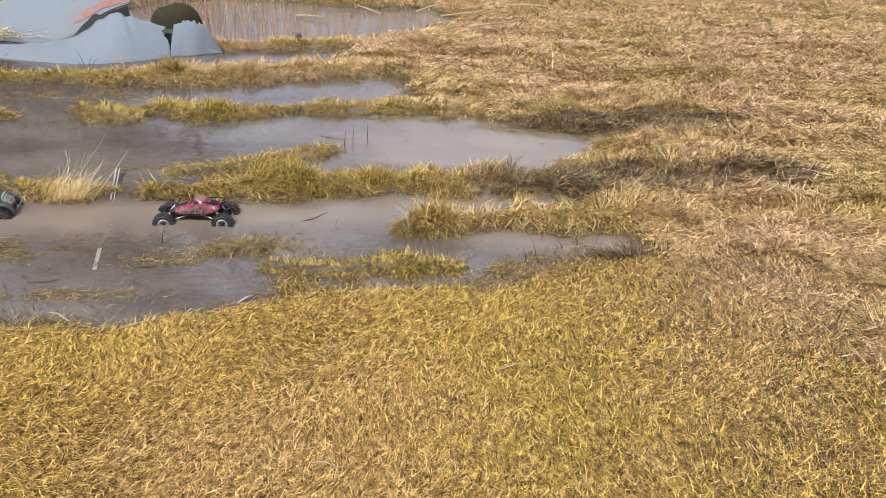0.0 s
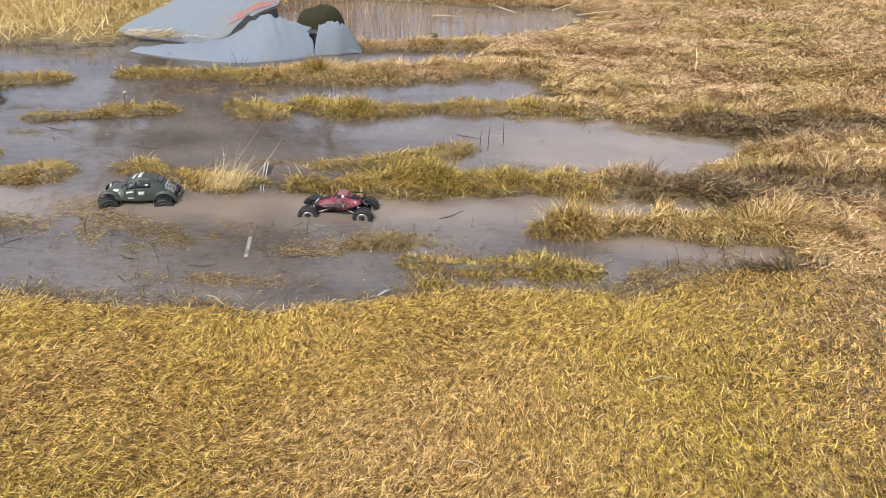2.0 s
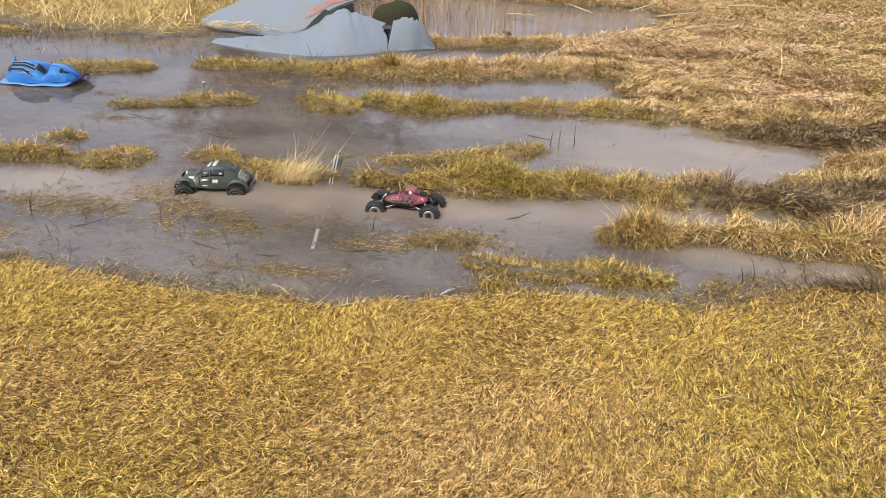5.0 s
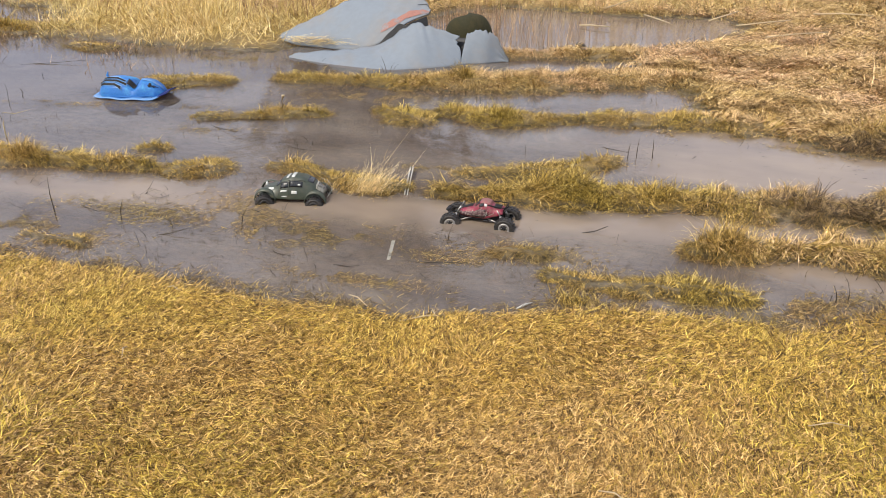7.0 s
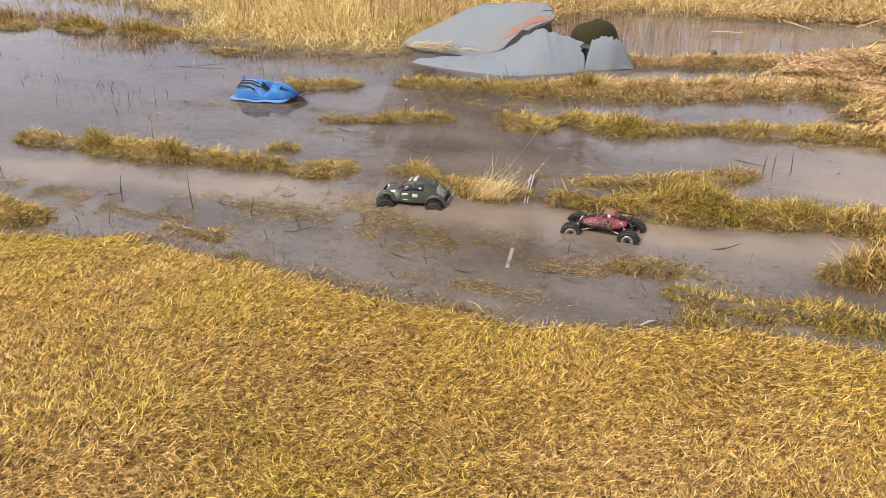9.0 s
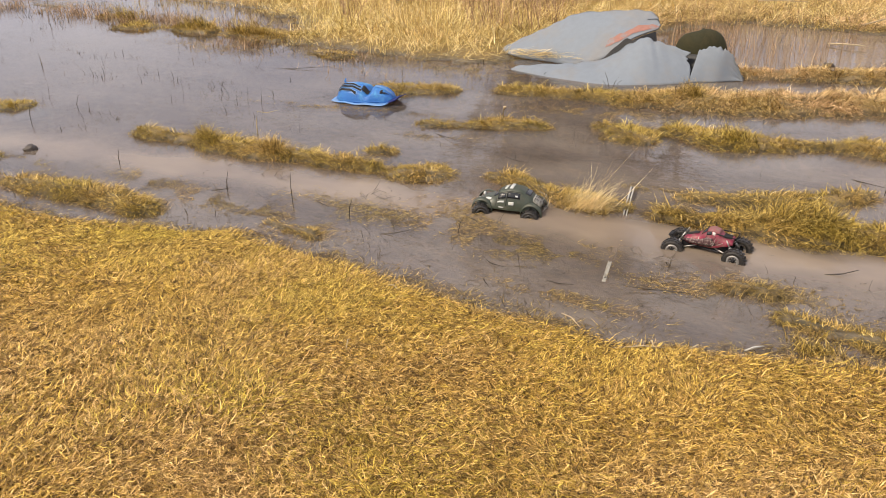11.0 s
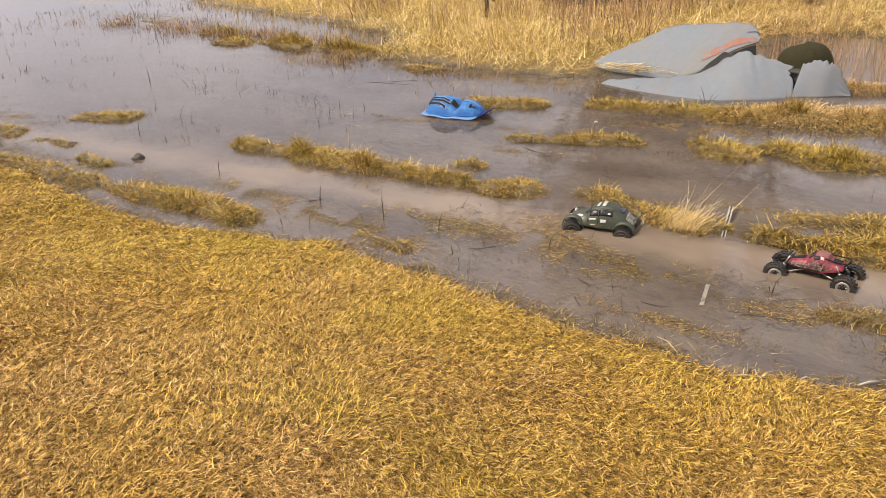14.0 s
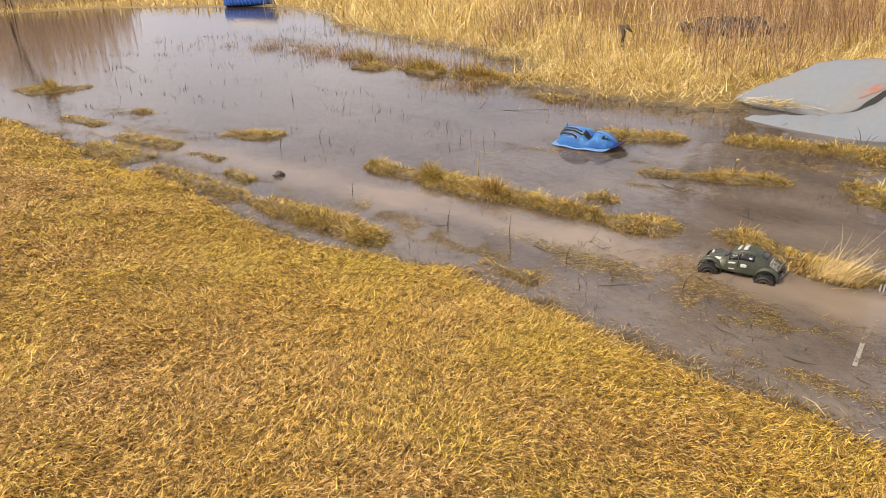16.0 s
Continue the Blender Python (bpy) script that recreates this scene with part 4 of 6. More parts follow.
def thicket():
    n = 4600
    x, y = rng.uniform(-84, -68, n), rng.uniform(-20, 16.5, n)
    lean0 = np.abs(rng.normal(0.1, 0.2, n))
    tagged(ribbons("woodland_thicket", x, y, np.full(n, 0.2), rng.uniform(0, 6.28, n), lean0, lean0 + rng.uniform(-0.2, 0.4, n), rng.uniform(2.5, 8.5, n) * np.clip((18.5 - y) / 5, 0.3, 1), rng.uniform(0.03, 0.1, n), M_BRUSH, 3), "brown leafless woodland beyond the pond", "woodland", kind="stuff")
    n = 2600
    x, y = rng.uniform(-10, 8, n), rng.uniform(20, 31, n)
    lean0 = np.abs(rng.normal(0.1, 0.2, n))
    tagged(ribbons("brush_thicket", x, y, np.full(n, 0.2), rng.uniform(0, 6.28, n), lean0, lean0 + rng.uniform(-0.2, 0.4, n), rng.uniform(1.5, 4.6, n), rng.uniform(0.03, 0.08, n), M_BRUSH, 3), "brown leafless brush behind the marsh", "brush", kind="stuff")


sward()
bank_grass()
mud_mat()
drowned_grass()
sprigs()
specks()
reed_bed()
water_reeds()
far_growth()
thicket()

# ------------------------------------------------------------------ builders for things
def part(name, bm, mat, parent=None, label="", smooth=True):
    """Links a bmesh as one mesh object, under a thing or a part where one is given."""
    bmesh.ops.recalc_face_normals(bm, faces=bm.faces)
    me = bpy.data.meshes.new(name)
    bm.to_mesh(me)
    bm.free()
    if smooth:
        for f in me.polygons:
            f.use_smooth = True
    me.materials.append(mat)
    ob = new(name, me)
    ob.parent = parent
    if label:
        tagged(ob, label)
    return ob


def thing(name, m, label, category, group=""):
    ob = new(name)
    ob.empty_display_size = 0.05
    ob.matrix_world = m
    return tagged(ob, label, category, group)


def block(bm, size, at, turn=(0, 0, 0), bevel=0.0):
    m = pose(*at, *turn) @ Matrix.Diagonal((*size, 1))
    got = bmesh.ops.create_cube(bm, size=1, matrix=m)["verts"]
    if bevel:
        edges = list({e for v in got for e in v.link_edges})
        bmesh.ops.bevel(bm, geom=edges, offset=bevel, segments=2, affect="EDGES", profile=0.6)


def tube(bm, points, radii, sides=8, cap=True):
    """A round bar through points with a radius at each."""
    pts = [Vector(p) for p in points]
    rings = []
    for i, p in enumerate(pts):
        d = (pts[min(i + 1, len(pts) - 1)] - pts[max(i - 1, 0)]).normalized()
        a = d.cross(Vector((0, 0, 1)) if abs(d.z) < 0.9 else Vector((1, 0, 0))).normalized()
        b = d.cross(a)
        r = radii[i] if isinstance(radii, (list, tuple)) else radii
        rings.append([bm.verts.new(p + (a * math.cos(k * 2 * math.pi / sides) + b * math.sin(k * 2 * math.pi / sides)) * r) for k in range(sides)])
    for r0, r1 in zip(rings, rings[1:]):
        for k in range(sides):
            bm.faces.new((r0[k], r0[(k + 1) % sides], r1[(k + 1) % sides], r1[k]))
    if cap:
        bm.faces.new(rings[0][::-1])
        bm.faces.new(rings[-1])


def lathe(bm, profile, sides=28, axis_at=(0, 0, 0)):
    """Turns a profile of (radius, y) about the y axis."""
    rings = [[bm.verts.new((axis_at[0] + r * math.cos(k * 2 * math.pi / sides), axis_at[1] + y, axis_at[2] + r * math.sin(k * 2 * math.pi / sides))) for k in range(sides)] for r, y in profile]
    for r0, r1 in zip(rings, rings[1:]):
        for k in range(sides):
            bm.faces.new((r0[k], r0[(k + 1) % sides], r1[(k + 1) % sides], r1[k]))


def surface(bm, f, u0, u1, v0, v1, nu, nv, thick=0.0, down=None):
    """A patch of the surface f(u, v); with a thickness it gets a second skin and a rim."""
    def skin(off):
        grid = []
        for i in range(nu + 1):
            row = []
            for j in range(nv + 1):
                u, v = u0 + (u1 - u0) * i / nu, v0 + (v1 - v0) * j / nv
                p = Vector(f(u, v))
                if off:
                    e = 1e-3
                    n = (Vector(f(min(u + e, 1.0), v)) - Vector(f(max(u - e, 0.0), v))).cross(Vector(f(u, v + e)) - Vector(f(u, v - e)))
                    n = n.normalized() if n.length > 1e-12 else Vector((0, 0, 1))
                    p = p + n * off
                row.append(bm.verts.new(p))
            grid.append(row)
        return grid
    a = skin(0.0)
    for i in range(nu):
        for j in range(nv):
            bm.faces.new((a[i][j], a[i + 1][j], a[i + 1][j + 1], a[i][j + 1]))
    if thick:
        b = skin(thick)
        for i in range(nu):
            for j in range(nv):
                bm.faces.new((b[i][j], b[i][j + 1], b[i + 1][j + 1], b[i + 1][j]))
        rim = [(i, 0) for i in range(nu)] + [(nu, j) for j in range(nv)] + [(i, nv) for i in range(nu, 0, -1)] + [(0, j) for j in range(nv, 0, -1)]
        for (i, j), (k, m) in zip(rim, rim[1:] + rim[:1]):
            bm.faces.new((a[i][j], b[i][j], b[k][m], a[k][m]))


def lifted(f, off):
    """The surface f moved outwards."""
    def g(u, v):
        e = 1e-3
        n = (Vector(f(min(u + e, 1), v)) - Vector(f(max(u - e, 0), v))).cross(Vector(f(u, v + e)) - Vector(f(u, v - e)))
        n = n.normalized() if n.length > 1e-12 else Vector((0, 0, 1))
        return Vector(f(u, v)) + n * off
    return g


def knots(table, u):
    """Smooth value between (place, value) pairs."""
    for (a, x), (b, y) in zip(table, table[1:]):
        if u <= b:
            t = (u - a) / (b - a)
            t = t * t * (3 - 2 * t) * 0.5 + t * 0.5
            return x + (y - x) * t
    return table[-1][1]


def spline(points, u):
    """A curve through points, u from 0 to 1."""
    n = len(points) - 1
    i = min(int(u * n), n - 1)
    t = u * n - i
    p = [Vector(points[min(max(k, 0), n)]) for k in (i - 1, i, i + 1, i + 2)]
    return 0.5 * (2 * p[1] + (p[2] - p[0]) * t + (2 * p[0] - 5 * p[1] + 4 * p[2] - p[3]) * t * t + (3 * p[1] - p[0] - 3 * p[2] + p[3]) * t ** 3)


def shell(length, tops, sills, widths, px=0.5, pz=0.8, tuck=0.25):
    """A closed car or hood body as a surface: u from front to rear, v from the left sill over the top to the right sill."""
    def f(u, v):
        a = math.pi * v
        c, s = math.cos(a), math.sin(a)
        s = abs(s)
        w = knots(widths, u) * (1 - tuck * s ** 1.5)
        zs, zt = knots(sills, u), knots(tops, u)
        return (length / 2 - u * length, math.copysign(abs(c) ** px, c) * w, zs + (zt - zs) * s ** pz)
    return f


# ------------------------------------------------------------------ radio-controlled cars
def wheel(parent, at, radius, width, rim_mat, rim_label, steer=0.0):
    bm = bmesh.new()
    lathe(bm, [(0.001, -width * 0.30), (radius * 0.2, -width * 0.30), (radius * 0.2, width * 0.34), (radius * 0.1, width * 0.42), (0.001, width * 0.42)], 14)
    hub = part("wheel", bm, M_BLACK, parent)
    hub.matrix_local = pose(*at, 0, 0, steer)
    bm = bmesh.new()
    w, r = width / 2, radius
    lathe(bm, [(r * 0.55, -w * 0.82), (r * 0.62, -w * 0.98), (r * 0.8, -w * 1.05), (r * 0.93, -w * 0.92), (r * 0.96, -w * 0.4), (r * 0.965, 0), (r * 0.96, w * 0.4), (r * 0.93, w * 0.92), (r * 0.8, w * 1.05), (r * 0.62, w * 0.98), (r * 0.55, w * 0.82)], 32)
    for k in range(18):
        a = k * 20
        for side, shift in ((-1, 0), (1, 10)):
            c, s = math.cos(radians(a + shift)), math.sin(radians(a + shift))
            block(bm, (r * 0.16, w * 0.72, r * 0.2), (c * r * 0.95, side * w * 0.55, s * r * 0.95), (0, -(a + shift), 14 * side))
    part("tyre", bm, M_TYRE, hub, "knobbly black rubber tyre, wet", smooth=False)
    bm = bmesh.new()
    lathe(bm, [(r * 0.57, -w * 0.8), (r * 0.5, -w * 0.5), (r * 0.48, w * 0.45), (r * 0.36, w * 0.5), (r * 0.35, w * 0.86), (r * 0.44, w * 0.98), (r * 0.56, w * 0.98), (r * 0.59, w * 0.8)], 28)
    for k in range(6):
        a = radians(60 * k)
        block(bm, (r * 0.34, w * 0.22, r * 0.12), (math.cos(a) * r * 0.26, w * 0.5, math.sin(a) * r * 0.26), (0, -60 * k, 0))
    part("rim", bm, rim_mat, hub, rim_label)
    return hub


def sticker(parent, f, u0, u1, v0, v1, mat=None, name="sticker", label="white sticker", off=0.0015, nu=4, nv=3):
    bm = bmesh.new()
    surface(bm, lifted(f, off), u0, u1, v0, v1, nu, nv, 0.0008)
    return part(name, bm, mat or M_STICKER, parent, label)


def beetle():
    """A small olive saloon with a round roof, on knobbly off-road wheels."""
    car = thing("toy_car", pose(-2.362, 3.223, -0.058, 1.5, -1.5, 198), "olive green radio-controlled beetle-shaped car, wading", "toy car", "radio-controlled cars")
    tops = [(0, 0.090), (0.05, 0.112), (0.16, 0.130), (0.27, 0.143), (0.40, 0.184), (0.54, 0.200), (0.68, 0.197), (0.83, 0.170), (0.94, 0.130), (1, 0.100)]
    sills = [(0, 0.084), (0.1, 0.080), (0.9, 0.082), (1, 0.092)]
    wide = [(0, 0.040), (0.08, 0.066), (0.25, 0.080), (0.5, 0.088), (0.8, 0.080), (0.95, 0.062), (1, 0.046)]
    f = shell(0.375, tops, sills, wide, 0.34, 0.95, 0.30)
    bm = bmesh.new()
    surface(bm, f, 0, 1, 0, 1, 40, 28, -0.0025)
    body = part("body", bm, M_BODY_GREEN, car, "matt olive bodyshell")
    for v0, v1 in ((0.185, 0.30), (0.70, 0.815)):
        sticker(body, f, 0.36, 0.48, v0, v1, M_GLASS_DARK, "front_window", "dark front side window", 0.001, 6, 4)
        sticker(body, f, 0.50, 0.69, v0, v1, M_GLASS_DARK, "rear_window", "dark rear side window", 0.001, 6, 4)
    sticker(body, f, 0.285, 0.36, 0.33, 0.67, M_GLASS_DARK, "windscreen", "dark windscreen", 0.001, 5, 8)
    sticker(body, f, 0.76, 0.84, 0.38, 0.62, M_GLASS_DARK, "back_window", "dark back window", 0.001, 5, 8)
    for u0, u1, v0, v1 in ((0.44, 0.48, 0.42, 0.52), (0.52, 0.57, 0.40, 0.54), (0.16, 0.21, 0.26, 0.36), (0.36, 0.46, 0.115, 0.145), (0.53, 0.61, 0.075, 0.125), (0.38, 0.46, 0.03, 0.045), (0.62, 0.66, 0.215, 0.245), (0.20, 0.25, 0.24, 0.33)):
        sticker(body, f, u0, u1, v0, v1)
    for side in (1, -1):
        for xw in (0.142, -0.14):
            bm = bmesh.new()

            def flare(u, v, xw=xw, side=side):
                a = radians(-5 + 190 * u)
                r = 0.058 + 0.005 * math.sin(math.pi * v)
                return (xw + r * math.cos(a), side * (0.056 + 0.030 * v), 0.072 + r * math.sin(a) - 0.012 * v * v)
            surface(bm, flare, 0, 1, 0, 1, 18, 6, 0.002)
            part("mudguard", bm, M_BODY_GREEN, car)
            wheel(car, (xw, side * 0.094, 0.050), 0.050, 0.046, M_RIM_DARK, "dark wheel rim", (14 if xw > 0 else 0)).scale = (1, side, 1)
    for xw in (0.142, -0.14):
        bm = bmesh.new()
        tube(bm, [(xw, -0.075, 0.052), (xw, 0.075, 0.052)], 0.008)
        bmesh.ops.create_uvsphere(bm, u_segments=10, v_segments=6, radius=0.017, matrix=pose(xw, 0.015, 0.052))
        part("axle", bm, M_BLACK, car)
    bm = bmesh.new()
    block(bm, (0.3, 0.05, 0.022), (0, 0, 0.075), bevel=0.004)
    part("chassis", bm, M_BLACK, car)
    # rear: pale engine lid with a tube cage round it
    sticker(car, f, 0.875, 0.985, 0.27, 0.73, M_SCUFFED, "engine_lid", "pale scuffed engine lid", 0.002, 6, 10)
    for k in range(4):
        sticker(car, f, 0.89 + 0.022 * k, 0.896 + 0.022 * k, 0.40 + 0.03 * (k % 2), 0.60 - 0.02 * (k % 3), M_BLACK, "louvre", "black louvre", 0.004, 2, 6)
    # drip rail over the side windows and the shut lines of the door
    for side in (0, 1):
        for u0, u1, v0, v1 in ((0.33, 0.72, 0.318, 0.326), (0.490, 0.496, 0.06, 0.30), (0.335, 0.340, 0.06, 0.22)):
            w0, w1 = (1 - v1, 1 - v0) if side else (v0, v1)
            sticker(body, f, u0, u1, w0, w1, M_BLACK, "trim", "dark trim line", 0.0018, 10, 6)
    bm = bmesh.new()
    for side in (1, -1):
        tube(bm, [(-0.15, side * 0.05, 0.165), (-0.195, side * 0.052, 0.15), (-0.212, side * 0.05, 0.10), (-0.19, side * 0.048, 0.07)], 0.0016, 6)
    tube(bm, [(-0.195, -0.052, 0.15), (-0.2, 0, 0.152), (-0.195, 0.052, 0.15)], 0.0016, 6)
    tube(bm, [(-0.212, -0.05, 0.10), (-0.215, 0, 0.10), (-0.212, 0.05, 0.10)], 0.0016, 6)
    part("rear_cage", bm, M_RIM, car, "thin bare metal rear bar")
    bm = bmesh.new()
    tube(bm, [(0.165, -0.055, 0.075), (0.2, -0.045, 0.083), (0.205, 0.045, 0.083), (0.165, 0.055, 0.075)], 0.004, 6)
    part("front_bumper", bm, M_BLACK, car)
    for side in (1, -1):
        bm = bmesh.new()
        bmesh.ops.create_uvsphere(bm, u_segments=12, v_segments=8, radius=0.0125, matrix=pose(0.163, side * 0.05, 0.115) @ Matrix.Diagonal((0.7, 1, 1, 1)))
        part("headlight", bm, M_STICKER, car, "round pale headlight")


def crawler():
    """A red pick-up shell on a long-legged rock-crawler chassis."""
    car = thing("toy_truck", pose(-1.268, 3.315, -0.048, 0.5, 1.8, 184.5) @ Matrix.Scale(0.94, 4), "red radio-controlled crawler truck with big knobbly tyres, wading", "toy truck", "radio-controlled cars")
    R = 0.055
    tops = [(0, 0.112), (0.05, 0.124), (0.26, 0.140), (0.34, 0.146), (0.47, 0.174), (0.58, 0.181), (0.70, 0.172), (0.78, 0.152), (0.86, 0.146), (0.97, 0.143), (1, 0.134)]
    sills = [(0, 0.102), (0.15, 0.094), (0.6, 0.090), (0.85, 0.106), (1, 0.118)]
    wide = [(0, 0.030), (0.06, 0.044), (0.3, 0.052), (0.6, 0.057), (0.9, 0.05), (1, 0.042)]
    f0 = shell(0.25, tops, sills, wide, 0.36, 0.85, 0.3)

    def f(u, v):
        x, y, z = f0(u, v)
        return (x - 0.012, y, z)
    bm = bmesh.new()
    surface(bm, f, 0, 1, 0, 1, 40, 26, -0.0025)
    body = part("body", bm, M_RED, car, "glossy red bodyshell splashed with mud")
    sticker(body, f, 0.37, 0.47, 0.34, 0.66, M_GLASS_DARK, "windscreen", "dark windscreen", 0.001, 5, 8)
    for v0, v1 in ((0.23, 0.33), (0.67, 0.77)):
        sticker(body, f, 0.47, 0.57, v0, v1, M_GLASS_DARK, "side_window", "dark side window", 0.001, 5, 4)
        sticker(body, f, 0.585, 0.64, v0 + 0.01, v1 - 0.01, M_STICKER, "sticker", "white sticker", 0.001, 4, 3)
    # torn-looking pale flames along the flanks and over the bonnet
    toss = random.Random(21)
    for v0, v1 in ((0.0, 0.16), (0.84, 1.0)):
        sticker(body, f, 0.01, 0.62, v0, v1, M_SPLASH, "muddy_flank", "dark mud-splashed lower flank", 0.0008, 12, 4)
    for k in range(26):
        u = 0.02 + 0.027 * k + toss.uniform(-0.012, 0.012)
        for v, dv in ((0.03, 0.09), (0.88, 0.09)):
            bm = bmesh.new()
            top = toss.uniform(0.10, 0.26) * (1.15 - 0.6 * k / 26)

            def flame(a, b, u=u, v=v, top=top):
                lean = (0.09 - 0.05 * math.sin(3 * b + u * 40)) * b
                half = 0.009 * (1 - b) + 0.002
                vv = v + top * b if v < 0.5 else v + 0.09 - top * b
                return Vector(lifted(f, 0.0015)(min(max(u + lean + half * (2 * a - 1), 0), 1), vv))
            surface(bm, flame, 0, 1, 0, 1, 2, 4)
            part("flame", bm, M_BLACK if k % 5 in (1, 3, 4) else M_SCUFFED, body, "black flame marking" if k % 5 in (1, 3, 4) else "pale flame marking")
    sticker(body, f, 0.48, 0.73, 0.33, 0.67, M_MUDDY_RED, "roof_panel", "mud-spattered pinkish roof", 0.001, 6, 8)
    sticker(body, f, 0.02, 0.3, 0.44, 0.56, M_BLACK, "bonnet_stripe", "black bonnet panel", 0.001, 8, 4)
    sticker(body, f, 0.79, 0.95, 0.36, 0.64, M_BLACK, "load_bed", "black load bed", 0.001, 6, 8)
    bm = bmesh.new()
    for side in (1, -1):
        block(bm, (0.24, 0.006, 0.03), (0.0, side * 0.03, 0.082), bevel=0.002)
    for x in (-0.1, -0.03, 0.05, 0.11):
        block(bm, (0.018, 0.06, 0.012), (x, 0, 0.082), bevel=0.002)
    block(bm, (0.12, 0.05, 0.03), (0.0, 0, 0.09), bevel=0.003)
    part("chassis", bm, M_BLACK, car)
    for xw in (0.155, -0.155):
        bm = bmesh.new()
        tube(bm, [(xw, -0.07, R), (xw, 0.07, R)], 0.010, 10)
        bmesh.ops.create_uvsphere(bm, u_segments=12, v_segments=8, radius=0.021, matrix=pose(xw, 0.02, R))
        part("axle", bm, M_BLACK, car)
        for side in (1, -1):
            wheel(car, (xw, side * 0.079, R), R, 0.046, M_RIM, "pale beadlock rim with a dark centre", 10 if xw > 0 else 0).scale = (1, side, 1)
            bm = bmesh.new()
            tube(bm, [(xw * 0.96, side * 0.058, R + 0.008), (xw * 0.80, side * 0.05, 0.105)], 0.007, 10)
            tube(bm, [(xw * 0.80, side * 0.05, 0.105), (xw * 0.68, side * 0.046, 0.140)], 0.0035, 8)
            part("shock_absorber", bm, M_STEEL, car, "bare metal shock absorber")
            bm = bmesh.new()
            tube(bm, [(xw * 0.95, side * 0.05, R - 0.006), (xw * 0.2, side * 0.032, 0.088)], 0.0038, 6)
            part("link", bm, M_STEEL, car, "bare metal suspension link")
    bm = bmesh.new()
    tube(bm, [(0.12, -0.028, 0.095), (0.18, -0.034, 0.108), (0.19, -0.03, 0.112), (0.19, 0.03, 0.112), (0.18, 0.034, 0.108), (0.12, 0.028, 0.095)], 0.0035, 6)
    block(bm, (0.02, 0.04, 0.012), (0.182, 0, 0.108), bevel=0.003)
    part("front_bumper", bm, M_BLACK, car)
    bm = bmesh.new()
    for side in (1, -1):
        tube(bm, [(-0.05, side * 0.035, 0.160), (-0.11, side * 0.04, 0.156), (-0.15, side * 0.04, 0.152), (-0.152, side * 0.036, 0.135), (-0.11, side * 0.032, 0.095)], 0.003, 6)
    tube(bm, [(-0.15, -0.04, 0.152), (-0.152, 0, 0.154), (-0.15, 0.04, 0.152)], 0.003, 6)
    part("rear_rack", bm, M_BLACK, car)
    bm = bmesh.new()
    tube(bm, [(-0.03, -0.03, 0.165), (-0.034, -0.03, 0.215)], 0.0012, 5)
    part("aerial", bm, M_BLACK, car)


# ------------------------------------------------------------------ wreckage
def loft(front, back, bulge=0.0, buckle=0.012):
    def f(u, v):
        v = min(max(v, 0.0), 1.0)
        a, b = spline(front, u), spline(back, u)
        p = a + (b - a) * v
        p.z += buckle * math.sin(23 * u + 1) * math.sin(41 * u) * v + bulge * math.sin(math.pi * v) * math.sin(math.pi * min(max(u, 0), 1)) + 0.006 * math.sin(9 * u + 5 * v) * math.sin(math.pi * v)
        return p
    return f


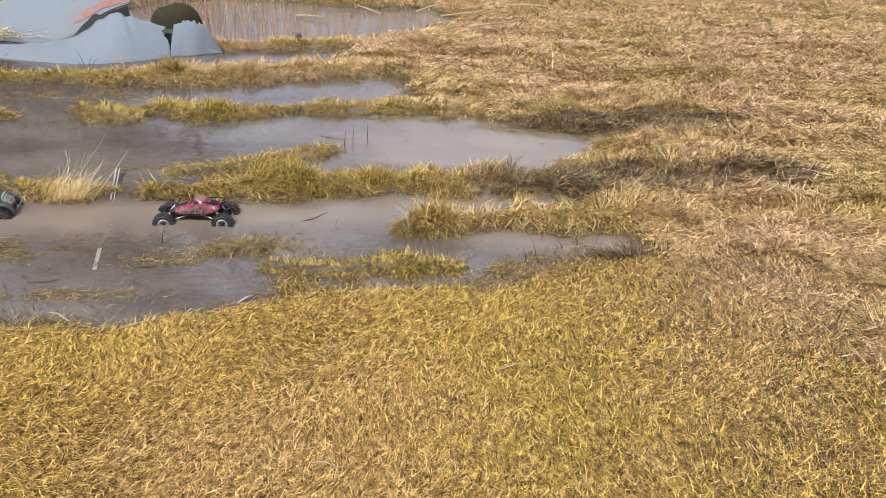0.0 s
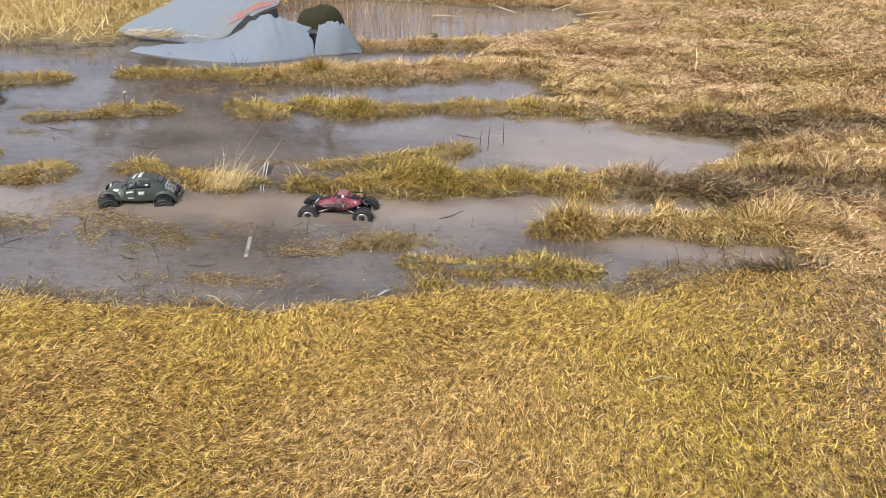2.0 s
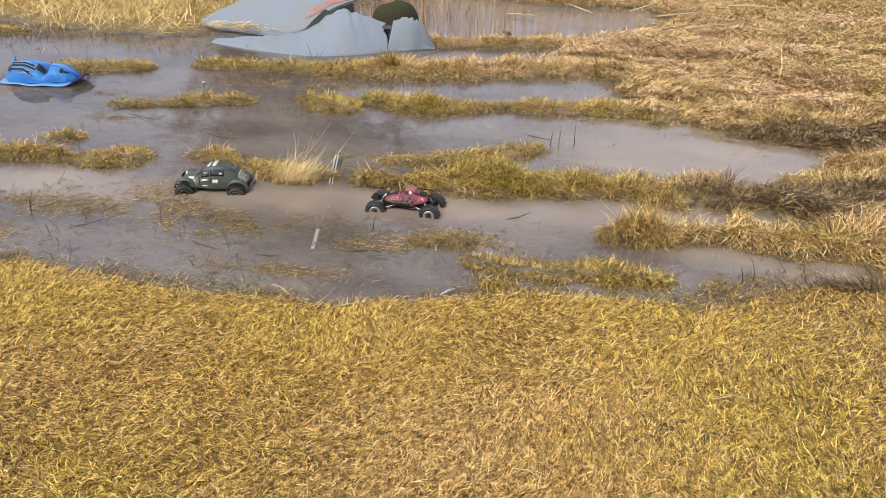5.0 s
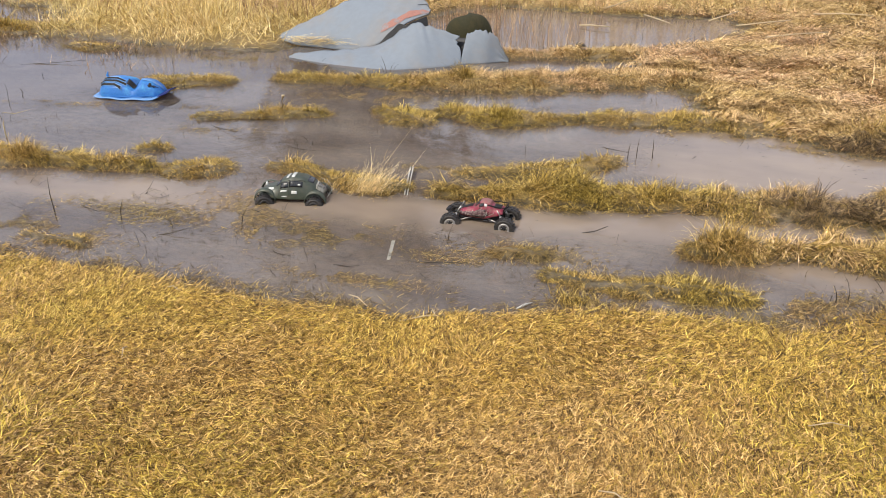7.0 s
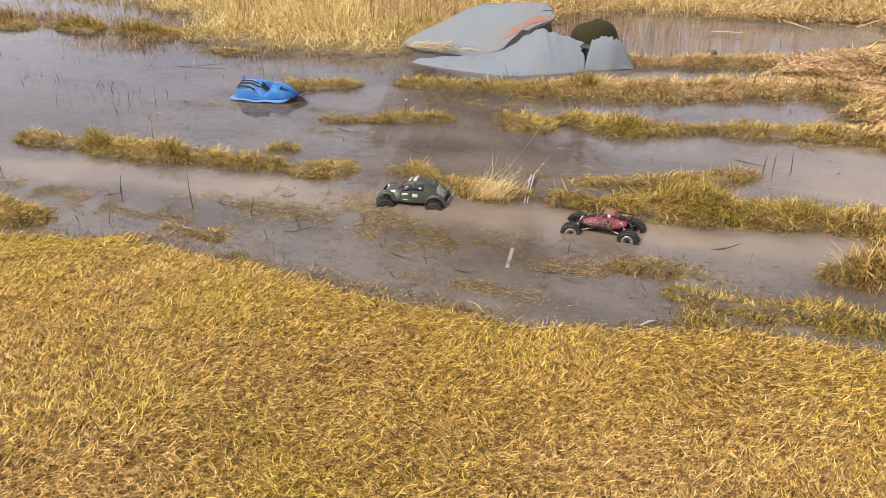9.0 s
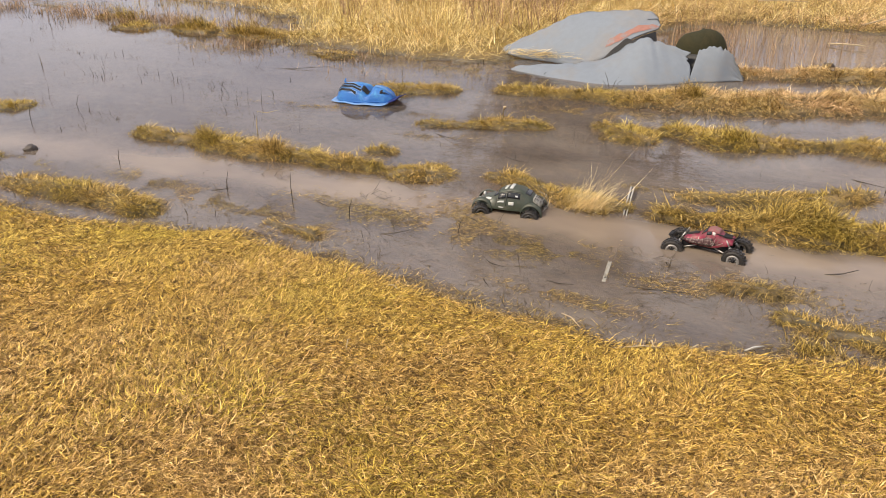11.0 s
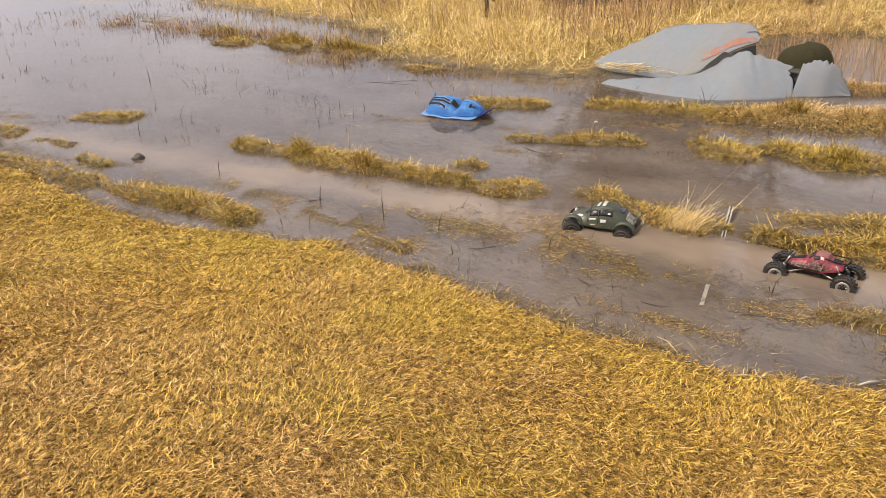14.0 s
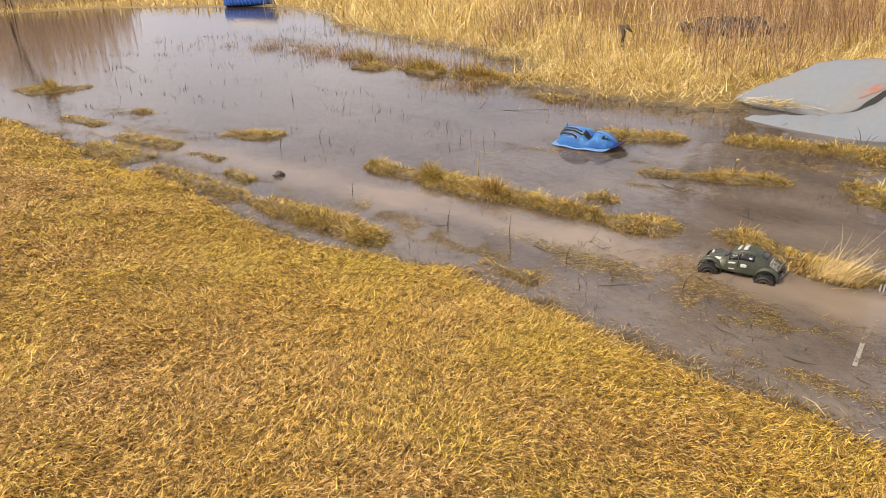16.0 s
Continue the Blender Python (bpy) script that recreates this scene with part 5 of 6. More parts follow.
def torn_panels():
    fa = loft([(-5.06, 7.16, 0.03), (-4.73, 7.0, 0.015), (-4.34, 6.95, 0.015), (-3.92, 6.9, 0.02), (-3.67, 6.95, 0.10), (-3.46, 7.19, 0.28), (-3.28, 7.4, 0.36)],
              [(-5.06, 7.2, 0.05), (-4.8, 7.34, 0.2), (-4.5, 7.44, 0.34), (-4.21, 7.5, 0.46), (-3.72, 7.54, 0.505), (-3.43, 7.6, 0.485), (-3.29, 7.47, 0.395)], 0.05)
    bm = bmesh.new()
    surface(bm, fa, 0, 1, 0, 1, 44, 18, -0.014)
    rear = tagged(part("torn_panel", bm, M_PANEL), "grey torn hull panel with a faded orange stripe", "wreckage", "torn grey panels")
    bm = bmesh.new()
    def stripe(u, v):
        ragged = 0.012 * math.sin(31 * u) * math.sin(13 * u + 2)
        low = 0.13 + 0.05 * (1 - u) + ragged
        return lifted(fa, 0.004)(0.66 + 0.335 * u, min(max(low + (0.11 + 0.10 * math.sqrt(u) + 0.26 * u * u + ragged) * v, 0), 1))
    surface(bm, stripe, 0, 1, 0, 1, 40, 6)
    part("stripe", bm, M_ORANGE, rear, "faded orange paint stripe")
    bm = bmesh.new()
    surface(bm, lambda u, v: lifted(fa, 0.006)(0.84 + 0.13 * u - 0.01 * math.sin(3 * u), 0.66 + 0.33 * u * (0.9 + 0.1 * u) + (0.02 + 0.05 * u) * (v - 0.5)), 0, 1, 0, 1, 10, 2)
    part("crack", bm, M_GAP_BLACK, rear, "open black crack")
    # black sheet hung here as the shade below the rear panel
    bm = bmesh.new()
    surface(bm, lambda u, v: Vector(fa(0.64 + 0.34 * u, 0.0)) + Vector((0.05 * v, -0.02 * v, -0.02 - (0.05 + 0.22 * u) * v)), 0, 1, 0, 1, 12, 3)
    part("gap_shade", bm, M_GAP_BLACK, rear, "black sheet standing in for the shaded gap below")
    fb = loft([(-4.46, 6.44, 0.0), (-3.87, 6.29, -0.01), (-3.32, 6.26, -0.01), (-3.01, 6.41, -0.01), (-2.82, 6.56, -0.01), (-2.655, 6.73, 0.0)],
              [(-4.42, 6.47, 0.03), (-3.98, 6.62, 0.08), (-3.62, 6.86, 0.11), (-3.24, 6.84, 0.345), (-3.05, 6.83, 0.335), (-2.715, 6.88, 0.262)], 0.04)
    whole = fb

    def fb(u, v, whole=whole):
        p = Vector(whole(u, v))
        tear = max(0.0, (u - 0.78) / 0.22)
        p.x -= 0.05 * tear * math.exp(-((v - 0.78) / 0.18) ** 2) * (1 + 0.3 * math.sin(40 * v))
        p.z += 0.010 * math.sin(26 * u) * math.sin(61 * u + 1) * v ** 9 * min(1.0, u * 3)
        return p
    bm = bmesh.new()
    surface(bm, fb, 0, 1, 0, 1, 48, 16, -0.014)
    front = tagged(part("torn_panel", bm, M_PANEL), "grey buckled hull panel lying half in the water", "wreckage", "torn grey panels")
    # upright black sheet where the tear opens into shade
    bm = bmesh.new()
    surface(bm, lambda u, v: Vector(fb(0.40 + 0.2 * u, 1.0)) + Vector((-0.02 * v, 0.004 + 0.01 * v, -0.015 + 0.075 * math.sin(math.pi * u) * v)), 0, 1, 0, 1, 12, 3)
    part("tear_gap", bm, M_GAP_BLACK, front, "black sheet painted as the dark gap at the tear")
    corner = loft([(-2.668, 6.73, 0.0), (-2.57, 6.80, 0.0), (-2.46, 6.86, 0.0), (-2.37, 6.95, 0.0), (-2.27, 7.02, 0.005)],
                  [(-2.665, 6.906, 0.265), (-2.58, 6.94, 0.302), (-2.47, 6.97, 0.304), (-2.385, 7.0, 0.24), (-2.27, 7.04, 0.02)], 0.02, 0.0)

    def fc(u, v):
        p = Vector(corner(u, v))
        p.z += (0.012 * math.sin(17 * u + 1) * math.sin(43 * u) - 0.03 * math.exp(-((u - 0.53) / 0.03) ** 2)) * v ** 9
        p.x += 0.012 * math.sin(21 * v) * max(0.0, (u - 0.7) / 0.3)
        return p
    bm = bmesh.new()
    surface(bm, fc, 0, 1, 0, 1, 40, 20, -0.012)
    tagged(part("torn_panel", bm, M_PANEL), "small grey broken-off hull panel corner", "wreckage", "torn grey panels")
    # added black backing, so the slit beside the corner reads as deep shade
    bm = bmesh.new()
    surface(bm, lambda u, v: (-2.84 + 0.22 * u, 6.90 + 0.06 * v, 0.02 + 0.20 * v), 0, 1, 0, 1, 3, 4, 0.006)
    tagged(part("tear_backing", bm, M_GAP_BLACK), "black sheet added behind the tear to darken it", "wreckage")

    def dome(u, v):
        a, b = 2 * math.pi * u, 0.5 * math.pi * v
        w = 1 + 0.05 * math.sin(3 * a) + 0.03 * math.sin(5 * a + 1)
        return (-2.79 + 0.26 * w * math.cos(a) * math.cos(b) ** 0.6, 7.28 + 0.2 * math.sin(a) * math.cos(b) ** 0.6 + 0.04 * math.cos(a), -0.03 + 0.42 * math.sin(b) ** 0.75 + 0.02 * math.cos(a + 0.6) * v)
    bm = bmesh.new()
    surface(bm, dome, 0, 1, 0, 0.999, 32, 12)
    tagged(part("olive_shell", bm, M_OLIVE), "rounded dark olive plastic shell standing in water", "wreckage")


def blue_hood():
    """A moulded blue cowling with slots down its flank and an upturned lip."""
    hood = thing("cowling", pose(-4.838, 4.665, 0.006, 1, 0, 14), "blue plastic vehicle cowling with black vents, lying in water", "wreckage")
    tops = [(0, 0.040), (0.06, 0.09), (0.16, 0.128), (0.30, 0.142), (0.40, 0.116), (0.50, 0.142), (0.68, 0.155), (0.84, 0.150), (0.94, 0.115), (1, 0.05)]
    sills = [(0, 0.02), (0.5, 0.008), (1, 0.02)]
    wide = [(0, 0.05), (0.1, 0.10), (0.4, 0.145), (0.7, 0.15), (0.9, 0.125), (1, 0.07)]
    f0 = shell(0.56, tops, sills, wide, 0.62, 0.7, 0.3)

    def f(u, v):
        x, y, z = f0(u, v)
        ridge = 0.014 * math.exp(-((v - 0.56) / 0.03) ** 2) + 0.010 * math.exp(-((v - 0.86) / 0.03) ** 2)
        return (x, y, z - 0.03 * math.exp(-((u - 0.40) / 0.06) ** 2) * math.sin(math.pi * v) + ridge * math.sin(math.pi * u))
    bm = bmesh.new()
    surface(bm, f, 0, 1, 0, 1, 48, 40, -0.004)
    body = part("shell", bm, M_BLUE, hood, "bright blue moulded shell")
    # on the flank that faces the lawn: long slots with pale lips
    for k, (v0, tall, u0, u1) in enumerate(((0.585, 0.05, 0.53, 0.92), (0.672, 0.05, 0.50, 0.95), (0.765, 0.065, 0.57, 0.90))):
        for off, grow, mat, nm, lab in ((0.004, 0.026, M_BLUE_PALE, "lip", "pale blue vent lip"), (0.008, 0.0, M_BLACK, "vent", "black vent slot")):
            bm = bmesh.new()

            def slot(a, b, v0=v0, u0=u0, u1=u1, grow=grow, off=off, tall=tall):
                u = u0 - grow * 0.5 + (u1 - u0 + grow) * a
                bend = -0.06 * max(0.0, 1 - a * 3)
                return lifted(f, off)(min(max(u, 0), 1), v0 - grow * 0.6 - bend + (tall + grow * 1.2) * b)
            surface(bm, slot, 0, 1, 0, 1, 14, 4)
            part(nm, bm, mat, body, lab)
    sticker(body, f, 0.35, 0.50, 0.58, 0.74, M_BLACK, "vent", "black air opening", 0.006, 6, 4)
    # paler strip along the top of the nose
    sticker(body, f, 0.02, 0.30, 0.50, 0.60, M_BLUE_PALE, "crest", "pale blue crest", 0.003, 8, 3)
    for u0, u1, v0, v1 in ((0.10, 0.19, 0.74, 0.78), (0.15, 0.18, 0.68, 0.82), (0.06, 0.12, 0.70, 0.73)):
        sticker(body, f, u0, u1, v0, v1, M_BLACK, "emblem", "black emblem stroke", 0.005, 3, 3)
    bm = bmesh.new()

    def rim(u, v):
        x = 0.35 - 0.66 * u
        w = 0.07 + 0.11 * math.sin(math.pi * min(max(0.08 + 0.84 * u, 0), 1)) ** 0.6
        return (x, (2 * v - 1) * w, 0.016 - 0.012 * abs(2 * v - 1) ** 2 + 0.042 * max(0.0, 0.16 - u) / 0.16 + 0.004 * math.sin(19 * u))
    surface(bm, rim, 0.1, 1, 0, 1, 24, 10, -0.006)
    part("rim", bm, M_BLUE_PALE, hood, "faded pale blue rim")
    bm = bmesh.new()
    surface(bm, rim, 0.015, 0.13, 0.03, 0.97, 6, 10, -0.007)
    part("nose_lip", bm, M_NAVY, hood, "upturned navy nose lip")
    bm = bmesh.new()
    tube(bm, [(-0.25, 0.08, 0.06), (-0.275, 0.09, 0.14), (-0.265, 0.095, 0.165)], [0.014, 0.010, 0.004], 8)
    part("lug", bm, M_BLUE, hood, "blue mounting lug")


def stick(name, points, radii, mat, label, category="stick", group="", sides=7):
    bm = bmesh.new()
    tube(bm, points, radii, sides)
    return tagged(part(name, bm, mat), label, category, group)


def half_pipe_marker():
    """A white plastic channel strip that lies across the ditch, part of it drowned."""
    a, b = Vector((-1.897, 3.836, 0.03)), Vector((-1.528, 2.73, 0.004))
    d = (b - a).normalized()
    s = Vector((-d.y, d.x, 0)).normalized()

    def strip(width, lift):
        def f(u, v):
            k = (v - 0.5) * 2
            p = a + (b - a) * u + s * (width * (1 - 0.25 * u) * k)
            p.z = knots([(0, 0.03), (0.28, 0.004), (0.36, -0.02), (0.74, -0.022), (0.78, -0.006), (0.83, -0.0025), (1, -0.003)], u) + 0.006 * abs(k * width / 0.0125) ** 2.5 * (1 if u < 0.5 else 0.15) + lift
            return p
        return f
    bm = bmesh.new()
    surface(bm, strip(0.0125, 0), 0, 0.7, 0, 1, 30, 8, 0.003)
    ob = tagged(part("plastic_strip", bm, M_STRIP), "long dirty white plastic channel strip across the ditch", "strip")
    # the channel's shaded middle is a dark strip laid into it
    bm = bmesh.new()
    surface(bm, strip(0.0042, 0.0042), 0, 0.32, 0, 1, 12, 3)
    part("groove", bm, M_RUBBLE, ob, "dark strip painted as shade in the channel")
    # greyer colour here stands in for the murk of the water above
    bm = bmesh.new()
    surface(bm, strip(0.0118, 0), 0.69, 1, 0, 1, 14, 6, 0.003)
    part("drowned_end", bm, M_STRIP_DIM, ob, "end lying under water, its colour greyed for the murk")


def clod(name, at, size, mat, label, category, seed, flat=0.6):
    """An uneven lump."""
    bm = bmesh.new()
    bmesh.ops.create_icosphere(bm, subdivisions=3, radius=1)
    for v in bm.verts:
        k = 1 + 0.35 * noise.noise(v.co * 1.6 + Vector((seed, 0, 0))) + 0.12 * noise.noise(v.co * 4.5 + Vector((seed, 3, 0)))
        v.co = Vector((v.co.x * size[0], v.co.y * size[1], v.co.z * size[2] * (1 if v.co.z > 0 else flat))) * k
    ob = part(name, bm, mat)
    ob.matrix_world = pose(*at, 0, 0, seed * 40)
    return tagged(ob, label, category)


def blond_tuft():
    n = 420
    x, y = -2.0 + rng.normal(0, 0.06, n), 3.44 + rng.normal(0, 0.04, n)
    lean0 = np.abs(rng.normal(0.8, 0.28, n))
    tagged(ribbons("grass_tuft", x, y, np.full(n, 0.02), rng.normal(0.45, 0.5, n), lean0, lean0 + rng.uniform(-0.3, 0.35, n), 0.05 + rng.gamma(2.2, 0.038, n), rng.uniform(0.0014, 0.0024, n), M_BLOND, 3, 0.12), "tall blond grass tuft leaning over the bank", "grass tuft", kind="stuff")
    for cx, cy, m, tall in ((-0.62, 2.66, 240, 0.11), (-2.1, 3.44, 260, 0.085), (-1.95, 3.46, 300, 0.09), (-0.05, 3.36, 500, 0.2), (-0.86, 3.8, 420, 0.2), (-1.0, 3.74, 300, 0.18), (-4.3, 3.13, 420, 0.17), (-0.42, 3.86, 280, 0.17), (-8.9, 6.6, 420, 0.35), (-10.2, 6.6, 300, 0.3), (-12.6, 6.8, 300, 0.4), (-14.2, 1.65, 300, 0.26), (-5.0, 3.06, 380, 0.17), (-1.7, 5.06, 300, 0.17), (-2.4, 6.1, 420, 0.2)):
        x, y = cx + rng.normal(0, 0.05 + 0.2 * (cx < -8), m), cy + rng.normal(0, 0.035, m)
        lean0 = np.abs(rng.normal(0.5, 0.4, m))
        tagged(ribbons("grass_tuft", x, y, np.maximum(sample(H, x, y), 0), rng.uniform(0, 6.28, m), lean0, lean0 + rng.uniform(0.5, 1.5, m), rng.uniform(0.5, 1.0, m) * tall, rng.uniform(0.0025, 0.004, m) * (1 + (cx < -8)), M_TUFT, 3), "shaggy golden grass tuft on the bank", "grass tuft", "grass tufts", "stuff")


def drift_tangles():
    """Small rafts of dark dead stems that have drifted together."""
    spots = [(-3.86, 2.86), (-2.79, 2.74), (-2.19, 2.84), (-2.77, 3.30), (-4.3, 3.15), (-3.8, 4.38), (-4.5, 4.6), (-4.4, 2.9), (-3.6, 2.55), (-6.1, 4.0), (-5.3, 4.2), (-2.45, 3.05), (-2.05, 2.9), (-3.1, 2.95), (-5.6, 3.7), (-5.2, 4.6), (-1.55, 3.05)]
    xs, ys = [], []
    for cx, cy in spots:
        m = int(rng.integers(14, 40))
        xs.append(cx + rng.normal(0, 0.10, m))
        ys.append(cy + rng.normal(0, 0.045, m))
    x, y = np.concatenate(xs), np.concatenate(ys)
    ok = sample(H, x, y) < 0.0
    x, y = x[ok], y[ok]
    n = len(x)
    lean0 = rng.uniform(1.0, 1.6, n)
    tagged(ribbons("drift_tangle", x, y, np.full(n, 0.0), rng.uniform(0, 6.28, n), lean0, lean0 + rng.uniform(-0.6, 0.5, n), rng.uniform(0.03, 0.13, n), rng.uniform(0.002, 0.0032, n) * near(np.hypot(x, y), 0.4), M_SPRIG, 3, 0.8), "dark tangles of dead stems drifting on the water", "litter", kind="stuff")


def boat():
    ob = thing("boat", pose(-40.8, 15.6, 0.08, 0, 0, 24), "small blue boat with a white top by the far bank", "boat")

    def hull(u, v):
        w = 0.72 * (1 - abs(2 * u - 1) ** 3.2) + 0.1
        a = math.pi * v
        return ((u - 0.5) * 3.8, -math.cos(a) * w, 0.5 + 0.12 * (2 * u - 1) ** 2 - (0.55 + 0.12 * (2 * u - 1) ** 2) * max(0.0, math.sin(a)) ** 0.35)
    bm = bmesh.new()
    surface(bm, hull, 0, 1, 0, 1, 24, 20)
    part("hull", bm, M_HULL, ob, "blue ribbed hull")
    for k in range(13):
        for side in (1, -1):
            u = 0.08 + 0.07 * k
            bm = bmesh.new()
            w = side * (0.72 * (1 - abs(2 * u - 1) ** 3.2) + 0.11)
            block(bm, (0.05, 0.03, 0.46), ((u - 0.5) * 3.8, w, 0.25), bevel=0.008)
            part("rib", bm, M_HULL, ob)
    bm = bmesh.new()
    surface(bm, lambda u, v: ((u - 0.5) * 3.7, (2 * v - 1) * (0.75 * (1 - abs(2 * u - 1) ** 3.2) + 0.08), 0.54 + 0.12 * (2 * u - 1) ** 2 + 0.34 * math.sin(math.pi * v) * (1 - (2 * u - 1) ** 4)), 0, 1, 0, 1, 24, 10, 0.05)
    part("cover", bm, M_WHITE, ob, "white cover sheet")


def bare_tree(height, seed):
    """A leafless tree: trunk and crown of limbs, branches and twigs."""
    r = random.Random(seed)
    ob = thing("bare_tree", Matrix.Identity(4), "tall leafless grey-brown tree behind the marsh", "tree", "bare trees")
    bm, crown = bmesh.new(), bmesh.new()

    def limb(mesh, start, way, length, rad, level):
        pts, p, d = [start], start.copy(), way.normalized()
        count = 5 if level < 2 else 3
        for _ in range(count):
            d = (d + Vector((r.gauss(0, 0.13), r.gauss(0, 0.13), 0.06 + r.gauss(0, 0.06)))).normalized()
            p = p + d * (length / count)
            pts.append(p.copy())
        tube(mesh, pts, [rad * (1 - 0.78 * i / count) for i in range(count + 1)], 7 if level == 0 else 5 if level == 1 else 3, False)
        if level < 3:
            for k in range((11, 6, 5)[level]):
                t = r.uniform(0.35 if level == 0 else 0.2, 1.0)
                i = min(int(t * count), count - 1)
                q = pts[i].lerp(pts[i + 1], t * count - i)
                a = r.uniform(0, 6.28)
                out = Vector((math.cos(a), math.sin(a), r.uniform(0.25, 1.0)))
                limb(crown, q, (out + d * 0.5), length * r.uniform(0.3, 0.5), rad * (0.42, 0.4, 0.45)[level] * (1.1 - 0.5 * t), level + 1)
    limb(bm, Vector((0, 0, -0.2)), Vector((r.gauss(0, 0.04), r.gauss(0, 0.04), 1)), height, height * 0.036, 0)
    part("trunk", bm, M_BARK, ob)
    part("crown", crown, M_BARK, ob, "bare crown of branches and twigs")
    return ob


def fallen_reeds():
    """Broken reed canes strewn on the far bank and the near shore."""
    r = random.Random(5)
    canes = [((-2.03, 9.28, 0.02), (-1.64, 9.22, 0.035), 0.018), ((-1.72, 9.3, 0.24), (-1.45, 10.0, 0.28), 0.014), ((-1.24, 9.2, 0.2), (-0.9, 8.75, 0.19), 0.015), ((-0.5, 9.0, 0.2), (-0.2, 9.5, 0.25), 0.016),
             ((-0.2, 8.9, 0.18), (0.35, 9.1, 0.24), 0.014), ((0.1, 8.4, 0.16), (0.7, 8.7, 0.2), 0.012), ((-3.2, 10.5, 0.3), (-2.6, 10.6, 0.3), 0.014), ((0.6, 9.6, 0.25), (1.2, 9.5, 0.28), 0.013)]
    for a, b, w in canes:
        mid = (Vector(a) + Vector(b)) / 2 + Vector((r.gauss(0, 0.02), r.gauss(0, 0.02), 0.01))
        stick("reed_cane", [a, mid, b], [w * 0.6, w * 0.55, w * 0.35], M_DRIFT, "broken pale reed cane lying on the bank", "cane", "fallen canes")
    near_canes = [((-1.52, 2.33), (-1.39, 2.25), 0.003), ((-1.2, 2.15), (-1.03, 2.26), 0.0028), ((-1.13, 2.29), (-1.08, 2.23), 0.0026), ((-0.98, 2.32), (-0.94, 2.37), 0.0028), ((0.2, 1.9), (0.32, 1.95), 0.002), ((-2.2, 2.02), (-2.12, 2.0), 0.003),
                  ((-2.95, 1.62), (-2.84, 1.6), 0.002), ((-0.3, 1.35), (-0.22, 1.32), 0.0018), ((1.05, 2.5), (1.12, 2.62), 0.002), ((0.75, 2.05), (0.86, 2.03), 0.0018), ((-1.9, 1.5), (-1.84, 1.42), 0.002)]
    for a, b, w in near_canes:
        za, zb = (float(sample(H, np.array([p[0]]), np.array([p[1]]))[0]) for p in (a, b))
        stick("straw", [(*a, max(za, 0) + 0.03), ((a[0] + b[0]) / 2, (a[1] + b[1]) / 2, max(za, zb) + 0.042), (*b, max(zb, 0) + 0.034)], [w, w, w * 0.5], M_DRIFT, "loose pale straw lying on the grass", "straw", "loose straws", 5)


def water_twigs():
    spots = [(-1.44, 2.75, -1.15, 2.79), (-2.5, 3.0, -2.35, 2.9), (-0.75, 3.35, -0.62, 3.42), (-1.75, 2.6, -1.6, 2.58), (-2.1, 2.62, -1.95, 2.55), (-3.4, 2.7, -3.2, 2.62), (-2.75, 2.55, -2.6, 2.62), (-6.8, 5.2, -6.2, 5.5), (-4.1, 2.45, -3.95, 2.5), (-3.7, 4.2, -3.3, 4.05), (-2.9, 4.0, -2.6, 3.9), (-0.9, 4.75, -0.7, 4.6)]
    r = random.Random(9)
    for x0, y0, x1, y1 in spots:
        stick("twig", [(x0, y0, -0.004), ((x0 + x1) / 2 + r.gauss(0, 0.01), (y0 + y1) / 2 + r.gauss(0, 0.01), 0.01), (x1, y1, 0.03)], [0.0035, 0.003, 0.0015], M_TWIG, "dark wet twig floating in the ditch", "twig", "floating twigs", 5)
    for x, y, tall, lean in ((-3.2, 6.2, 0.14, -0.5), (-3.19, 6.2, 0.10, 0.6), (-3.17, 6.21, 0.08, 0.9), (-3.22, 6.19, 0.06, -1.0), (-2.42, 2.8, 0.1, 0.5), (-3.05, 2.62, 0.12, 0.3), (-3.46, 2.57, 0.2, 0.0), (-0.65, 4.6, 0.13, 0.05), (-0.55, 4.63, 0.14, -0.05), (-0.7, 4.55, 0.12, 0.1), (-4.0, 2.5, 0.13, 0.2), (-1.35, 3.02, 0.1, 0.4), (-5.1, 2.4, 0.12, 0.2), (-6.9, 2.6, 0.15, 0.3)):
        stick("dead_stalk", [(x, y, -0.05), (x + lean * tall * 0.5, y, tall * 0.55), (x + lean * tall, y + 0.01, tall)], [0.003, 0.0025, 0.001], M_TWIG, "dark dead stalk standing in the water", "stalk", "standing stalks", 5)


beetle()
crawler()
torn_panels()
blue_hood()
half_pipe_marker()
drift_tangles()
blond_tuft()
stick("wood_chip", [(-0.835, 2.515, 0.008), (-0.81, 2.55, 0.014), (-0.785, 2.585, 0.010)], [0.0035, 0.005, 0.002], M_STRIP, "pale splinter of wood in the shallows", "splinter")
stick("forked_stalk", [(-4.86, 3.43, -0.03), (-4.868, 3.44, 0.09), (-4.85, 3.45, 0.175), (-4.80, 3.5, 0.16), (-4.73, 3.57, 0.178)], [0.006, 0.0045, 0.003, 0.003, 0.0015], M_DRIFT, "bent bleached stalk rising from the water", "stalk")
clod("mud_clod", (-6.03, 2.21, 0.0), (0.055, 0.045, 0.04), M_CLOD, "dark wet clod of mud in the channel", "clod", 3)
clod("mud_clod", (-1.76, 8.08, 0.005), (0.055, 0.035, 0.035), M_CLOD, "dark clod of muck in the far pool", "clod", 5)
stick("seed_stalk", [(-3.36, 4.66, 0.0), (-3.365, 4.66, 0.1), (-3.35, 4.655, 0.14), (-3.33, 4.65, 0.145)], [0.005, 0.004, 0.012, 0.006], M_DRIFT, "pale seed stalk on a grass islet", "stalk")
